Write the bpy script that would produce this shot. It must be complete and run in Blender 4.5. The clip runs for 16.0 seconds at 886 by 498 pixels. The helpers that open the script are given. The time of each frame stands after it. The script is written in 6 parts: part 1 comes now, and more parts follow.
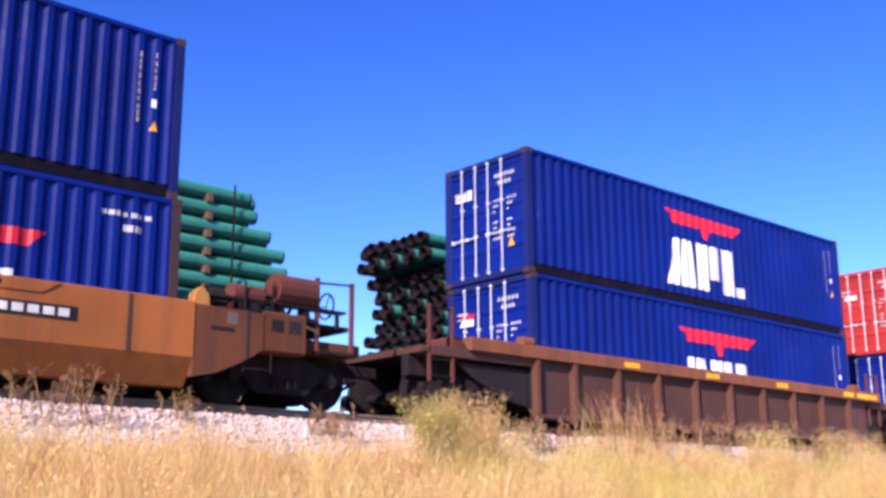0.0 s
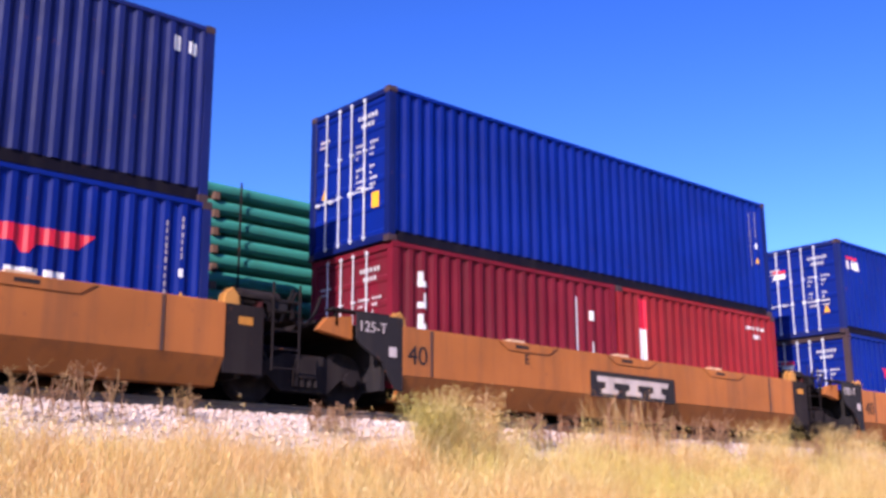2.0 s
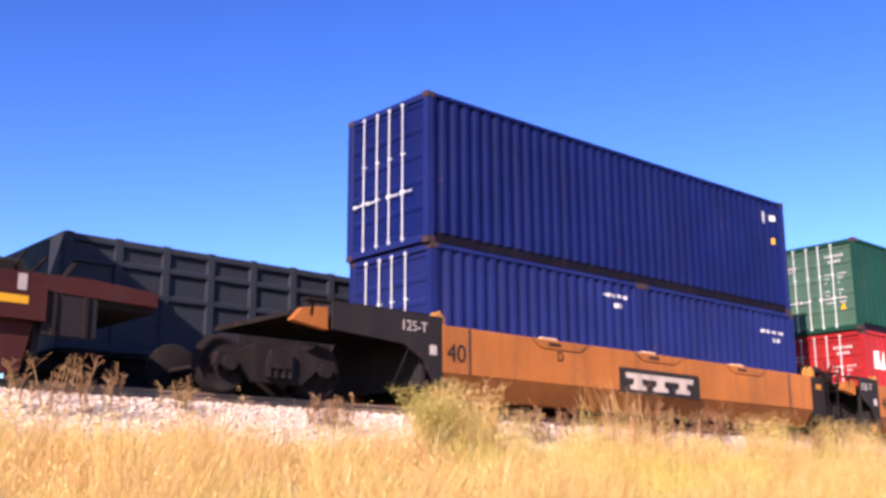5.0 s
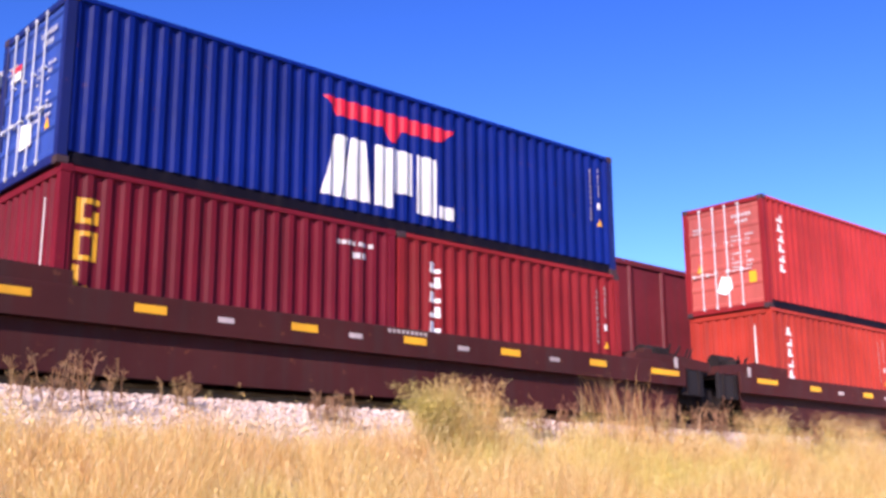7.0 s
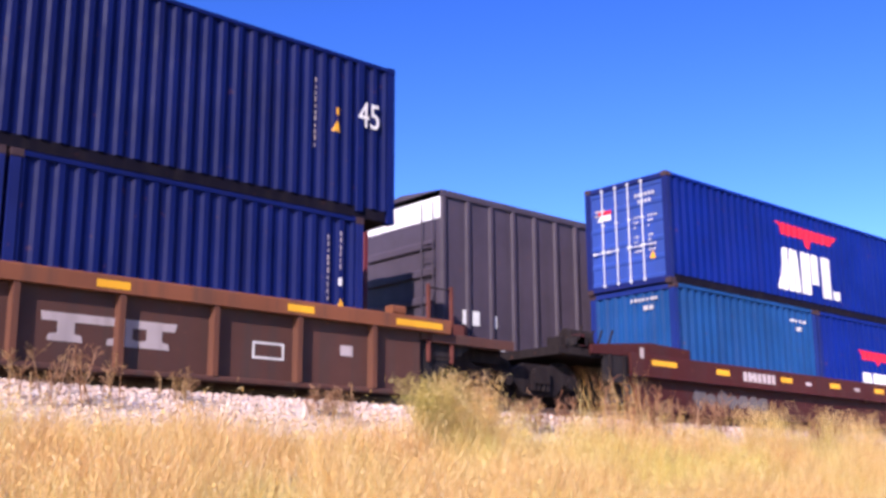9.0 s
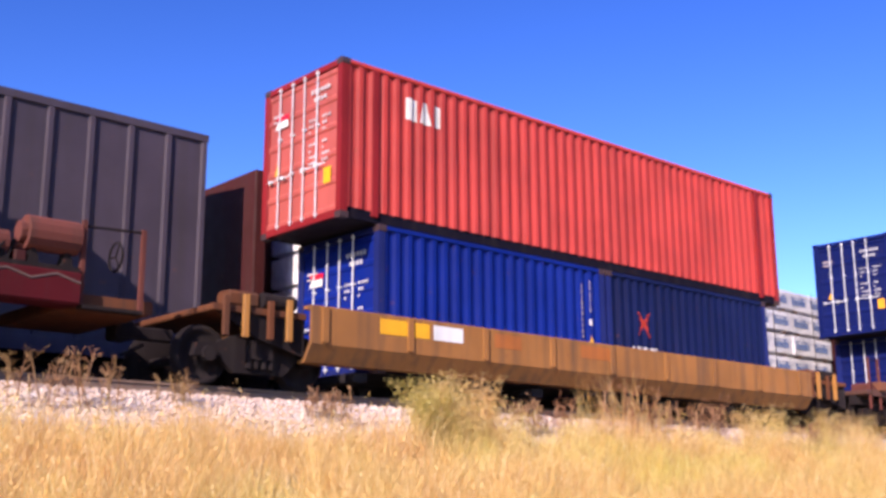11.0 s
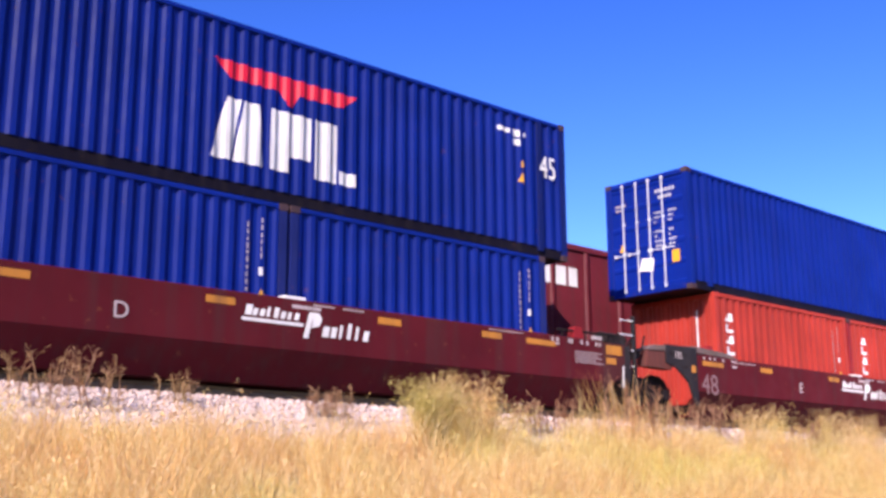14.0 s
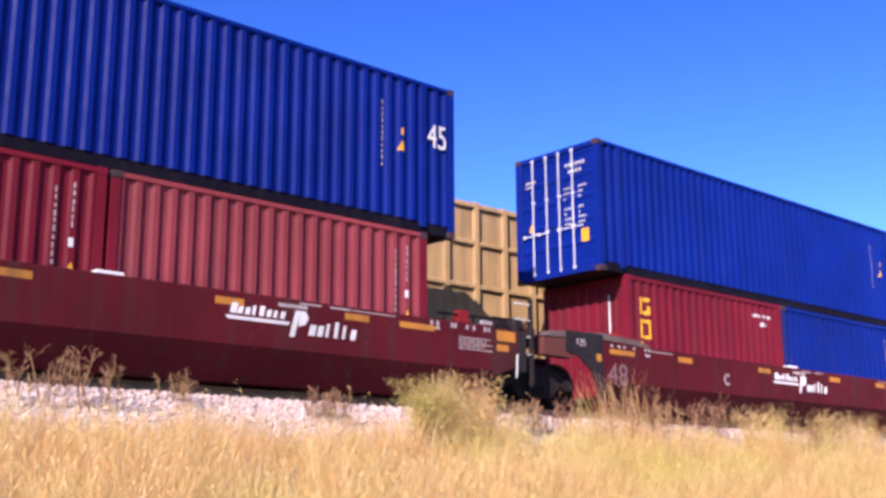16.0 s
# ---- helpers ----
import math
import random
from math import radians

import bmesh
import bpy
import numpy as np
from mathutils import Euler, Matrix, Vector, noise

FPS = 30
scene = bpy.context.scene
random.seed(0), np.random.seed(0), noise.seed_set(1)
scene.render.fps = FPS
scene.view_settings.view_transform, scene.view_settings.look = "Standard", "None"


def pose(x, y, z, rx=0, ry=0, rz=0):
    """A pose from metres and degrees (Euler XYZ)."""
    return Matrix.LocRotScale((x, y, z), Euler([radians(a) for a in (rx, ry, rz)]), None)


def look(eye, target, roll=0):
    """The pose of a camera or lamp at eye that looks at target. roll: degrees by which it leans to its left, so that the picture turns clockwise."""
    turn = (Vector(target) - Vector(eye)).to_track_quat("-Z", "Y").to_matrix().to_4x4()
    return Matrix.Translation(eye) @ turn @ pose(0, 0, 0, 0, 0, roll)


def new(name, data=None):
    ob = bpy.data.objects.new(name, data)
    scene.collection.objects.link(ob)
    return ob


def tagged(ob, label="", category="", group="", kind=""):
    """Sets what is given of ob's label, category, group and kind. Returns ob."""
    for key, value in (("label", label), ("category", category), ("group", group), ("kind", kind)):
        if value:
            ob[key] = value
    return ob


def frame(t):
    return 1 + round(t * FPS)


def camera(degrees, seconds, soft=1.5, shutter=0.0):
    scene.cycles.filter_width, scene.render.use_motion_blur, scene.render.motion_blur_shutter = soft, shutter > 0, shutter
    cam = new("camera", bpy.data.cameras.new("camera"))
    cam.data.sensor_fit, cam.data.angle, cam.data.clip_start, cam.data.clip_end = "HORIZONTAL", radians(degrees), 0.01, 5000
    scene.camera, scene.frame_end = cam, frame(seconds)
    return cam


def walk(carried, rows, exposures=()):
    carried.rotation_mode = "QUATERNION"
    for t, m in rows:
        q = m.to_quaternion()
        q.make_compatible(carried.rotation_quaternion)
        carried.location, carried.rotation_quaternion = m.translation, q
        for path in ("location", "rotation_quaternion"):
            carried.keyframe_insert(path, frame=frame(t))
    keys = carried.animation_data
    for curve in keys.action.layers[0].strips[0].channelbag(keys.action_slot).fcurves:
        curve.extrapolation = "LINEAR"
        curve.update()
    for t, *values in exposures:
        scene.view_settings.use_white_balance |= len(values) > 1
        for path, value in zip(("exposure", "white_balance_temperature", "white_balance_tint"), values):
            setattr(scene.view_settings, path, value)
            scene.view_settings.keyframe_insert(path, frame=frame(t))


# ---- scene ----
# ---- camera: held still beside the line, with a slight sway ----
cam = camera(43.83, 16.0, soft=3.2)
EYE = Vector((0.0, 0.0, -1.70))
SWAY = [(0.0, 41.907, 13.660), (0.5, 41.828, 13.749), (1.0, 41.819, 13.680), (1.5, 41.858, 13.602), (2.0, 41.897, 13.484), (2.5, 41.877, 13.602), (3.0, 41.917, 13.533), (3.5, 41.926, 13.298), (4.0, 41.966, 13.180),
        (6.5, 41.926, 13.013), (7.0, 41.936, 12.935), (7.5, 41.926, 12.984), (8.0, 41.946, 12.935), (8.5, 42.005, 12.739), (9.0, 42.005, 12.651), (11.5, 42.083, 12.788), (12.0, 42.034, 12.817),
        (12.5, 42.054, 12.739), (13.0, 42.073, 12.710), (13.5, 42.103, 12.602), (14.0, 42.034, 12.739), (14.5, 42.054, 12.651), (15.0, 42.073, 12.602), (15.5, 42.113, 12.651), (16.0, 42.083, 12.739)]


def heading(yaw, pitch):
    a, b = radians(yaw), radians(pitch)
    return look(EYE, EYE + Vector((math.sin(a) * math.cos(b), math.cos(a) * math.cos(b), math.sin(b))), -0.28)


# the film camera opens up a little while dark things fill its picture
EXPOSURE = ((0, 0.73), (2.5, 0.74), (3.0, 0.78), (3.5, 0.90), (4.0, 0.98), (5.2, 0.88), (6.5, 0.77), (9.0, 0.75), (11.5, 0.72), (12.5, 0.74), (13.0, 0.84), (13.5, 0.84), (14.0, 0.74), (16, 0.74))
WARMTH = ((0, 6150), (2.5, 6250), (3.0, 6750), (4.0, 7400), (5.2, 7000), (6.5, 6450), (9.0, 6250), (11.5, 6900), (12.5, 7150), (13.0, 6550), (13.5, 6350), (16.0, 6150))


def balance(t):
    return float(np.interp(t, [w[0] for w in WARMTH], [w[1] for w in WARMTH]))


walk(cam, [(t, heading(yaw, pitch)) for t, yaw, pitch in SWAY], [(t, e, balance(t), 27.5 - 0.005 * (balance(t) - 6150)) for t, e in EXPOSURE])

# ---- sky, sun, exposure ----
SUN_FROM = Vector((-2.04, -0.93, 1.25)).normalized()
sky_world = bpy.data.worlds.new("sky")
scene.world = sky_world
sky_world.use_nodes = True
wn, wl = sky_world.node_tree.nodes, sky_world.node_tree.links
sky = wn.new("ShaderNodeTexSky")
sky.sky_type, sky.sun_disc = "NISHITA", False
sky.sun_elevation = math.asin(SUN_FROM.z)
sky.sun_rotation = math.atan2(SUN_FROM.x, SUN_FROM.y)
sky.air_density, sky.dust_density, sky.ozone_density, sky.altitude = 1.0, 0.35, 3.0, 300
vivid = wn.new("ShaderNodeHueSaturation")
vivid.inputs["Saturation"].default_value = 1.24
vivid.inputs["Hue"].default_value = 0.514
wl.new(sky.outputs[0], vivid.inputs["Color"])
deeper = wn.new("ShaderNodeGamma")
deeper.inputs["Gamma"].default_value = 1.42
wl.new(vivid.outputs[0], deeper.inputs["Color"])
wl.new(deeper.outputs[0], wn["Background"].inputs["Color"])
wn["Background"].inputs["Strength"].default_value = 0.076
sun_data = bpy.data.lights.new("sun", "SUN")
sun_data.energy, sun_data.angle, sun_data.color = 5.3, radians(0.5), (1.0, 0.90, 0.765)
sun = new("sun", sun_data)
sun.matrix_world = look((0, 0, 40), Vector((0, 0, 40)) - SUN_FROM)

# ---- plan: x along the track, y away from the camera, z up from the rail head ----
FACE = 14.57            # near faces of the containers on the near track
TRACK_NEAR = FACE + 1.219
TRACK_FAR = FACE + 5.90
UPPER = 2.97            # underside of the upper containers
STD, HC = 2.591, 2.896  # container heights


# ---- materials ----
def node_mat(name, rough=0.5, metal=0.0):
    m = bpy.data.materials.new(name)
    m.use_nodes = True
    n, l = m.node_tree.nodes, m.node_tree.links
    b = n["Principled BSDF"]
    b.inputs["Roughness"].default_value, b.inputs["Metallic"].default_value = rough, metal
    return m, n, l, b


def noise_node(n, l, scale, detail=4.0, stretch=(1, 1, 1), space="Object"):
    tc, mp, nz = n.new("ShaderNodeTexCoord"), n.new("ShaderNodeMapping"), n.new("ShaderNodeTexNoise")
    mp.inputs["Scale"].default_value = stretch
    nz.inputs["Scale"].default_value, nz.inputs["Detail"].default_value = scale, detail
    l.new(tc.outputs[space], mp.inputs["Vector"])
    l.new(mp.outputs[0], nz.inputs["Vector"])
    return nz.outputs["Fac"]


def ramp(n, l, fac, stops):
    r = n.new("ShaderNodeValToRGB")
    while len(r.color_ramp.elements) < len(stops):
        r.color_ramp.elements.new(0.5)
    for e, (p, c) in zip(r.color_ramp.elements, stops):
        e.position, e.color = p, (*c, 1)
    l.new(fac, r.inputs[0])
    return r.outputs[0]


def mixed(n, l, fac, a, b, kind="MIX"):
    m = n.new("ShaderNodeMix")
    m.data_type, m.blend_type = "RGBA", kind
    for sock, v in ((m.inputs[0], fac), (m.inputs[6], a), (m.inputs[7], b)):
        if isinstance(v, (float, int)):
            sock.default_value = v
        elif isinstance(v, tuple):
            sock.default_value = (*v, 1)
        else:
            l.new(v, sock)
    return m.outputs[2]


def bumped(n, l, b, fac, strength, dist):
    k = n.new("ShaderNodeBump")
    k.inputs["Strength"].default_value, k.inputs["Distance"].default_value = strength, dist
    l.new(fac, k.inputs["Height"])
    l.new(k.outputs[0], b.inputs["Normal"])


MATS = {}


def paint(name, rgb, rough=0.5, dirt=0.35, rust=0.25, spec=0.4):
    """Weathered enamel on steel: sun-faded patches, streaks running down, rust spots, fine relief."""
    if name in MATS:
        return MATS[name]
    m, n, l, b = node_mat(name, rough)
    faded = tuple(min(1, c * 1.12 + 0.0015) for c in rgb)
    deep = tuple(c * 0.78 for c in rgb)
    c1 = ramp(n, l, noise_node(n, l, 0.7, 5), [(0.3, deep), (0.55, rgb), (0.85, faded)])
    streak = ramp(n, l, noise_node(n, l, 1.0, 6, (5, 5, 0.35)), [(0.48, (0, 0, 0)), (0.78, (1, 1, 1))])
    k = n.new("ShaderNodeMath")
    k.operation = "MULTIPLY"
    k.inputs[1].default_value = dirt
    l.new(streak, k.inputs[0])
    c2 = mixed(n, l, k.outputs[0], c1, (0.035, 0.028, 0.026))
    spot = ramp(n, l, noise_node(n, l, 7, 8), [(0.66, (0, 0, 0)), (0.74, (1, 1, 1))])
    k2 = n.new("ShaderNodeMath")
    k2.operation = "MULTIPLY"
    k2.inputs[1].default_value = rust
    l.new(spot, k2.inputs[0])
    c3 = mixed(n, l, k2.outputs[0], c2, (0.16, 0.055, 0.025))
    oi = n.new("ShaderNodeObjectInfo")
    tone = ramp(n, l, oi.outputs["Random"], [(0, (0.93, 0.93, 0.93)), (1, (1.05, 1.05, 1.05))])
    l.new(mixed(n, l, 1.0, c3, tone, "MULTIPLY"), b.inputs["Base Color"])
    b.inputs["Specular IOR Level"].default_value = spec
    b.inputs["Diffuse Roughness"].default_value = 0.9
    rr = n.new("ShaderNodeMapRange")
    rr.inputs["To Min"].default_value, rr.inputs["To Max"].default_value = rough - 0.1, rough + 0.2
    l.new(noise_node(n, l, 3, 4), rr.inputs["Value"])
    l.new(rr.outputs[0], b.inputs["Roughness"])
    bumped(n, l, b, noise_node(n, l, 2.2, 5), 0.25, 0.02)
    MATS[name] = m
    return m


BLUE = paint("container_blue", (0.00281, 0.0164, 0.187), 0.46, dirt=0.12, spec=0.075)
BRIGHT_BLUE = paint("bright_blue", (0.00191, 0.0158, 0.193), 0.46, dirt=0.08, rust=0.08, spec=0.075)
DEEP_BLUE = paint("deep_blue", (0.00477, 0.0111, 0.0914), 0.46, dirt=0.14, spec=0.075)
NAVY = paint("faded_navy", (0.0116, 0.0194, 0.119), 0.46, dirt=0.18, spec=0.075)
STEEL_BLUE = paint("steel_blue", (0.0117, 0.0269, 0.164), 0.46, dirt=0.22, spec=0.075)
LIGHT_BLUE = paint("light_blue", (0.00905, 0.0585, 0.202), 0.46, dirt=0.2, spec=0.075)
MID_BLUE = paint("mid_blue", (0.00979, 0.0286, 0.16), 0.46, dirt=0.15, spec=0.075)
GREEN = paint("bottle_green", (0.00625, 0.0479, 0.0375), 0.46, dirt=0.22, spec=0.075)
PALE_BLUE = paint("pale_blue", (0.0284, 0.0738, 0.265), 0.46, dirt=0.2, spec=0.075)
INK_BLUE = paint("ink_blue", (0.005, 0.010, 0.060), 0.46, dirt=0.15, spec=0.075)
RED = paint("signal_red", (0.36, 0.018, 0.022), spec=0.2)
SCARLET = paint("bleached_scarlet", (0.44, 0.045, 0.040), dirt=0.25, spec=0.2)
CORAL = paint("coral_red", (0.399, 0.0347, 0.0347), 0.46, spec=0.075)
ORANGE_RED = paint("orange_red", (0.366, 0.0387, 0.0267), 0.46, spec=0.075)
MAROON = paint("maroon", (0.159, 0.0106, 0.0235), 0.46, spec=0.075)
PINK = paint("faded_maroon", (0.253, 0.0455, 0.0567), 0.46, dirt=0.3, spec=0.075)
BRICK = paint("brick_red", (0.231, 0.0169, 0.0217), 0.46, spec=0.075)
TAN = paint("railcar_tan", (0.317, 0.101, 0.0229), 0.6, 0.35, 0.5, spec=0.3)
YELLOW_TAN = paint("railcar_yellow", (0.38, 0.17, 0.035), 0.6, 0.5, 0.4)
CAR_MAROON = paint("railcar_maroon", (0.076, 0.0062, 0.0105), 0.65, 0.4, 0.4, 0.12)
OXIDE = paint("railcar_oxide", (0.052, 0.0105, 0.0105), 0.65, 0.4, 0.5, 0.2)
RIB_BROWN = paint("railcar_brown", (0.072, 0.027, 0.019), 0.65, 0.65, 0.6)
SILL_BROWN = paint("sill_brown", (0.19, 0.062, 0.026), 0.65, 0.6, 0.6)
BUFF_SIDE = paint("patched_buff", (0.25, 0.105, 0.028), 0.65, 0.65, 0.5)
BLACK = paint("black_steel", (0.015, 0.0125, 0.0155), 0.7, 0.5, 0.5, 0.2)
GRIME = paint("running_gear", (0.014, 0.01, 0.0115), 0.85, 0.5, 0.4, 0.15)
WHITE = paint("white_paint", (0.68, 0.68, 0.68), 0.5, 0.18, 0.06)
MARK_RED = paint("mark_red", (0.62, 0.008, 0.035), 0.5, 0.12, 0.05)
CODE_WHITE = paint("code_white", (0.50, 0.49, 0.51), 0.6, 0.35, 0.1)
FADED = paint("faded_white", (0.42, 0.36, 0.37), 0.6, 0.4, 0.2)
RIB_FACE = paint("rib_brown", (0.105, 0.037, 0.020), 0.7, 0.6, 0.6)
WORN_PAD = paint("worn_pad", (0.52, 0.36, 0.24), 0.6, 0.4, 0.3)
YELLOW = paint("mark_yellow", (0.70, 0.36, 0.010), 0.5, 0.15, 0.05)
GALV = paint("galvanised_rod", (0.62, 0.64, 0.68), 0.4, 0.25, 0.2)
# Near-black bottom rails: the shadow band under the boxes put into colour.
RAIL_SHADE = paint("shaded_rail", (0.006, 0.005, 0.013), 0.8, 0.3, 0.1, 0.08)
DIM = paint("dim_stencil", (0.20, 0.12, 0.13), 0.7, 0.5, 0.4, 0.1)
OCHRE = paint("dirty_reflector", (0.42, 0.17, 0.018), 0.6, 0.5, 0.3)
# Paler door copies of the side paints: sunlight on the ends, plus bleaching.
SUNLIT_BLUE = paint("sunlit_door_blue", (0.022, 0.062, 0.30), 0.5, 0.22, 0.2)
SUNLIT_GREEN = paint("sunlit_bleached_green", (0.045, 0.115, 0.085), 0.55, 0.3, 0.3)
SUNLIT_RED = paint("sunlit_door_coral", (0.42, 0.085, 0.070), 0.55, 0.25, 0.2)
RUST_GEAR = paint("rusty_gear", (0.115, 0.036, 0.030), 0.75, 0.6, 0.7, 0.15)
SOOTY_TAN = paint("sooty_tan", (0.12, 0.043, 0.021), 0.75, 0.75, 0.6, 0.15)
COVER_GREY = paint("worn_cover", (0.12, 0.085, 0.08), 0.7, 0.6, 0.5, 0.2)
RUSTY = paint("rusty_post", (0.045, 0.022, 0.028), 0.7, 0.5, 0.7)


# ---- mesh helpers ----
def mesh(name, verts, faces, mats, idx=None, smooth=False):
    me = bpy.data.meshes.new(name)
    me.from_pydata(verts, [], faces)
    for m in mats if isinstance(mats, (list, tuple)) else [mats]:
        me.materials.append(m)
    if idx is not None:
        me.polygons.foreach_set("material_index", idx)
    if smooth:
        me.polygons.foreach_set("use_smooth", [True] * len(me.polygons))
    me.update()
    return me


class Shape:
    """Verts and faces gathered from simple solids."""

    def __init__(self):
        self.v, self.f = [], []

    def add(self, verts, faces):
        o = len(self.v)
        self.v += [tuple(p) for p in verts]
        self.f += [tuple(o + i for i in q) for q in faces]
        return self

    def prism(self, prof, axis, a, b):
        """A closed 2D profile swept along an axis from a to b."""
        k = len(prof)
        put = {"x": lambda s, p: (s, p[0], p[1]), "y": lambda s, p: (p[0], s, p[1]), "z": lambda s, p: (p[0], p[1], s)}[axis]
        verts = [put(a, p) for p in prof] + [put(b, p) for p in prof]
        faces = [(i, (i + 1) % k, k + (i + 1) % k, k + i) for i in range(k)]
        return self.add(verts, faces + [tuple(range(k))[::-1], tuple(range(k, 2 * k))])

    def box(self, x0, x1, y0, y1, z0, z1, ch=0.0):
        """A box; ch bevels the four edges along its longest side."""
        d = (x1 - x0, y1 - y0, z1 - z0)
        ax = "xyz"[d.index(max(d))]
        (a, b), (p0, p1), (q0, q1) = {"x": ((x0, x1), (y0, y1), (z0, z1)), "y": ((y0, y1), (x0, x1), (z0, z1)), "z": ((z0, z1), (x0, x1), (y0, y1))}[ax]
        if ch:
            prof = [(p0 + ch, q0), (p1 - ch, q0), (p1, q0 + ch), (p1, q1 - ch), (p1 - ch, q1), (p0 + ch, q1), (p0, q1 - ch), (p0, q0 + ch)]
        else:
            prof = [(p0, q0), (p1, q0), (p1, q1), (p0, q1)]
        return self.prism(prof, ax, a, b)

    def tube(self, p, q, r, k=8):
        p, q = Vector(p), Vector(q)
        d = (q - p).normalized()
        u = d.cross(Vector((0, 0, 1)) if abs(d.z) < 0.9 else Vector((1, 0, 0))).normalized()
        w = d.cross(u)
        ring = [u * (r * math.cos(6.28318 * i / k)) + w * (r * math.sin(6.28318 * i / k)) for i in range(k)]
        verts = [p + o for o in ring] + [q + o for o in ring]
        faces = [(i, (i + 1) % k, k + (i + 1) % k, k + i) for i in range(k)]
        return self.add(verts, faces + [tuple(range(k))[::-1], tuple(range(k, 2 * k))])

    def mesh(self, name, mat, smooth=False):
        me = mesh(name, self.v, self.f, mat, smooth=smooth)
        bm = bmesh.new()
        bm.from_mesh(me)
        bmesh.ops.recalc_face_normals(bm, faces=bm.faces)
        bm.to_mesh(me)
        bm.free()
        return me


CACHE = {}


def cached(key, build):
    if key not in CACHE:
        CACHE[key] = build()
    return CACHE[key]


def part(name, me, parent, at=(0, 0, 0), label="", turn=0.0):
    ob = new(name, me)
    ob.parent = parent
    ob.location = at
    if turn:
        ob.rotation_euler = (0, 0, turn)
    if label:
        ob["label"] = label
    if name in ("mark", "warning_label") and len(me.polygons) > 2:
        ob["kind"] = "stuff"
    return ob


def thing(name, x, y, z, label, category, group=""):
    ob = tagged(new(name), label, category, group)
    ob.location = (x, y, z)
    return ob


def letters(text, size, mat, depth=0.004):
    """Flat lettering that faces -y, from its lower left corner."""
    def build():
        cu = bpy.data.curves.new("lettering", "FONT")
        cu.body, cu.size, cu.extrude = text, size, depth
        ob = bpy.data.objects.new("lettering", cu)
        scene.collection.objects.link(ob)
        me = bpy.data.meshes.new_from_object(ob.evaluated_get(bpy.context.evaluated_depsgraph_get()))
        bpy.data.objects.remove(ob)
        me.transform(Matrix.Rotation(radians(90), 4, "X"))
        me.materials.clear()
        me.materials.append(mat)
        return me
    return cached(("text", text, size, mat.name), build)


# ---- containers ----
WIDE = 2.438


def corrugation(length, a=0.16, pitch=0.278, depth=0.042):
    """Points along the wall: distance and how far the sheet lies behind the outer plane."""
    n = max(2, int((length - 2 * a) / pitch))
    pitch = (length - 2 * a) / n
    pts = [(a, 0.0)]
    for i in range(n):
        o = a + i * pitch
        pts += [(o + 0.15 * pitch, 0.0), (o + 0.33 * pitch, depth), (o + 0.67 * pitch, depth), (o + 0.85 * pitch, 0.0)]
    return pts + [(length - a, 0.0)]


def sheet(name, pts, z0, z1, mat):
    v = [(x, y, z) for x, y in pts for z in (z0, z1)]
    f = [(2 * i, 2 * i + 2, 2 * i + 3, 2 * i + 1) for i in range(len(pts) - 1)]
    return mesh(name, v, f, mat)


def clip(poly, axis_sign, limit):
    out = []
    for i, p in enumerate(poly):
        q = poly[(i + 1) % len(poly)]
        a, b = axis_sign * (p[0] - limit), axis_sign * (q[0] - limit)
        if a >= 0:
            out.append(p)
        if a * b < 0:
            k = a / (a - b)
            out.append((p[0] + k * (q[0] - p[0]), p[1] + k * (q[1] - p[1])))
    return out


def painted(name, polys, length, mat):
    """Paint that follows the corrugated sheet: flat shapes cut at every fold and laid just proud of it."""
    pts, v, f = corrugation(length), [], []
    for (xa, ya), (xb, yb) in zip(pts, pts[1:]):
        for poly in polys:
            c = clip(clip(poly, 1, xa), -1, xb)
            if len(c) > 2:
                o = len(v)
                v += [(x, 0.012 + ya + (yb - ya) * (x - xa) / (xb - xa), z) for x, z in c]
                f.append(tuple(range(o, o + len(c))))
    return mesh(name, v, f, mat)


def rect(x0, x1, z0, z1):
    return [(x0, z0), (x1, z0), (x1, z1), (x0, z1)]


def carrier_mark(x, z, k=1.0):
    """The carrier's mark as plain shapes: a red winged bar above three white blocks."""
    wing = [[(0, 1.76), (3.05, 1.74), (2.85, 1.58), (0.2, 1.60)], [(0.2, 1.60), (2.85, 1.58), (2.7, 1.47), (0.3, 1.45)], [(1.35, 1.46), (1.75, 1.46), (1.62, 1.22), (1.50, 1.22)]]
    blocks = [[(0, 0), (0.40, 0), (0.56, 1.1), (0.28, 1.1)], [(0.44, 0), (1.04, 0), (0.92, 1.1), (0.62, 1.1)], rect(1.16, 1.54, 0, 1.1), rect(1.58, 2.02, 0.30, 1.1), rect(2.10, 2.60, 0, 1.1), rect(2.64, 3.02, 0, 0.24)]
    put = lambda ps: [[(x + k * a, z + k * b) for a, b in p] for p in ps]
    return [("logo", put(wing), MARK_RED, "red winged logo bar"), ("logo", put(blocks), WHITE, "white block logo")]


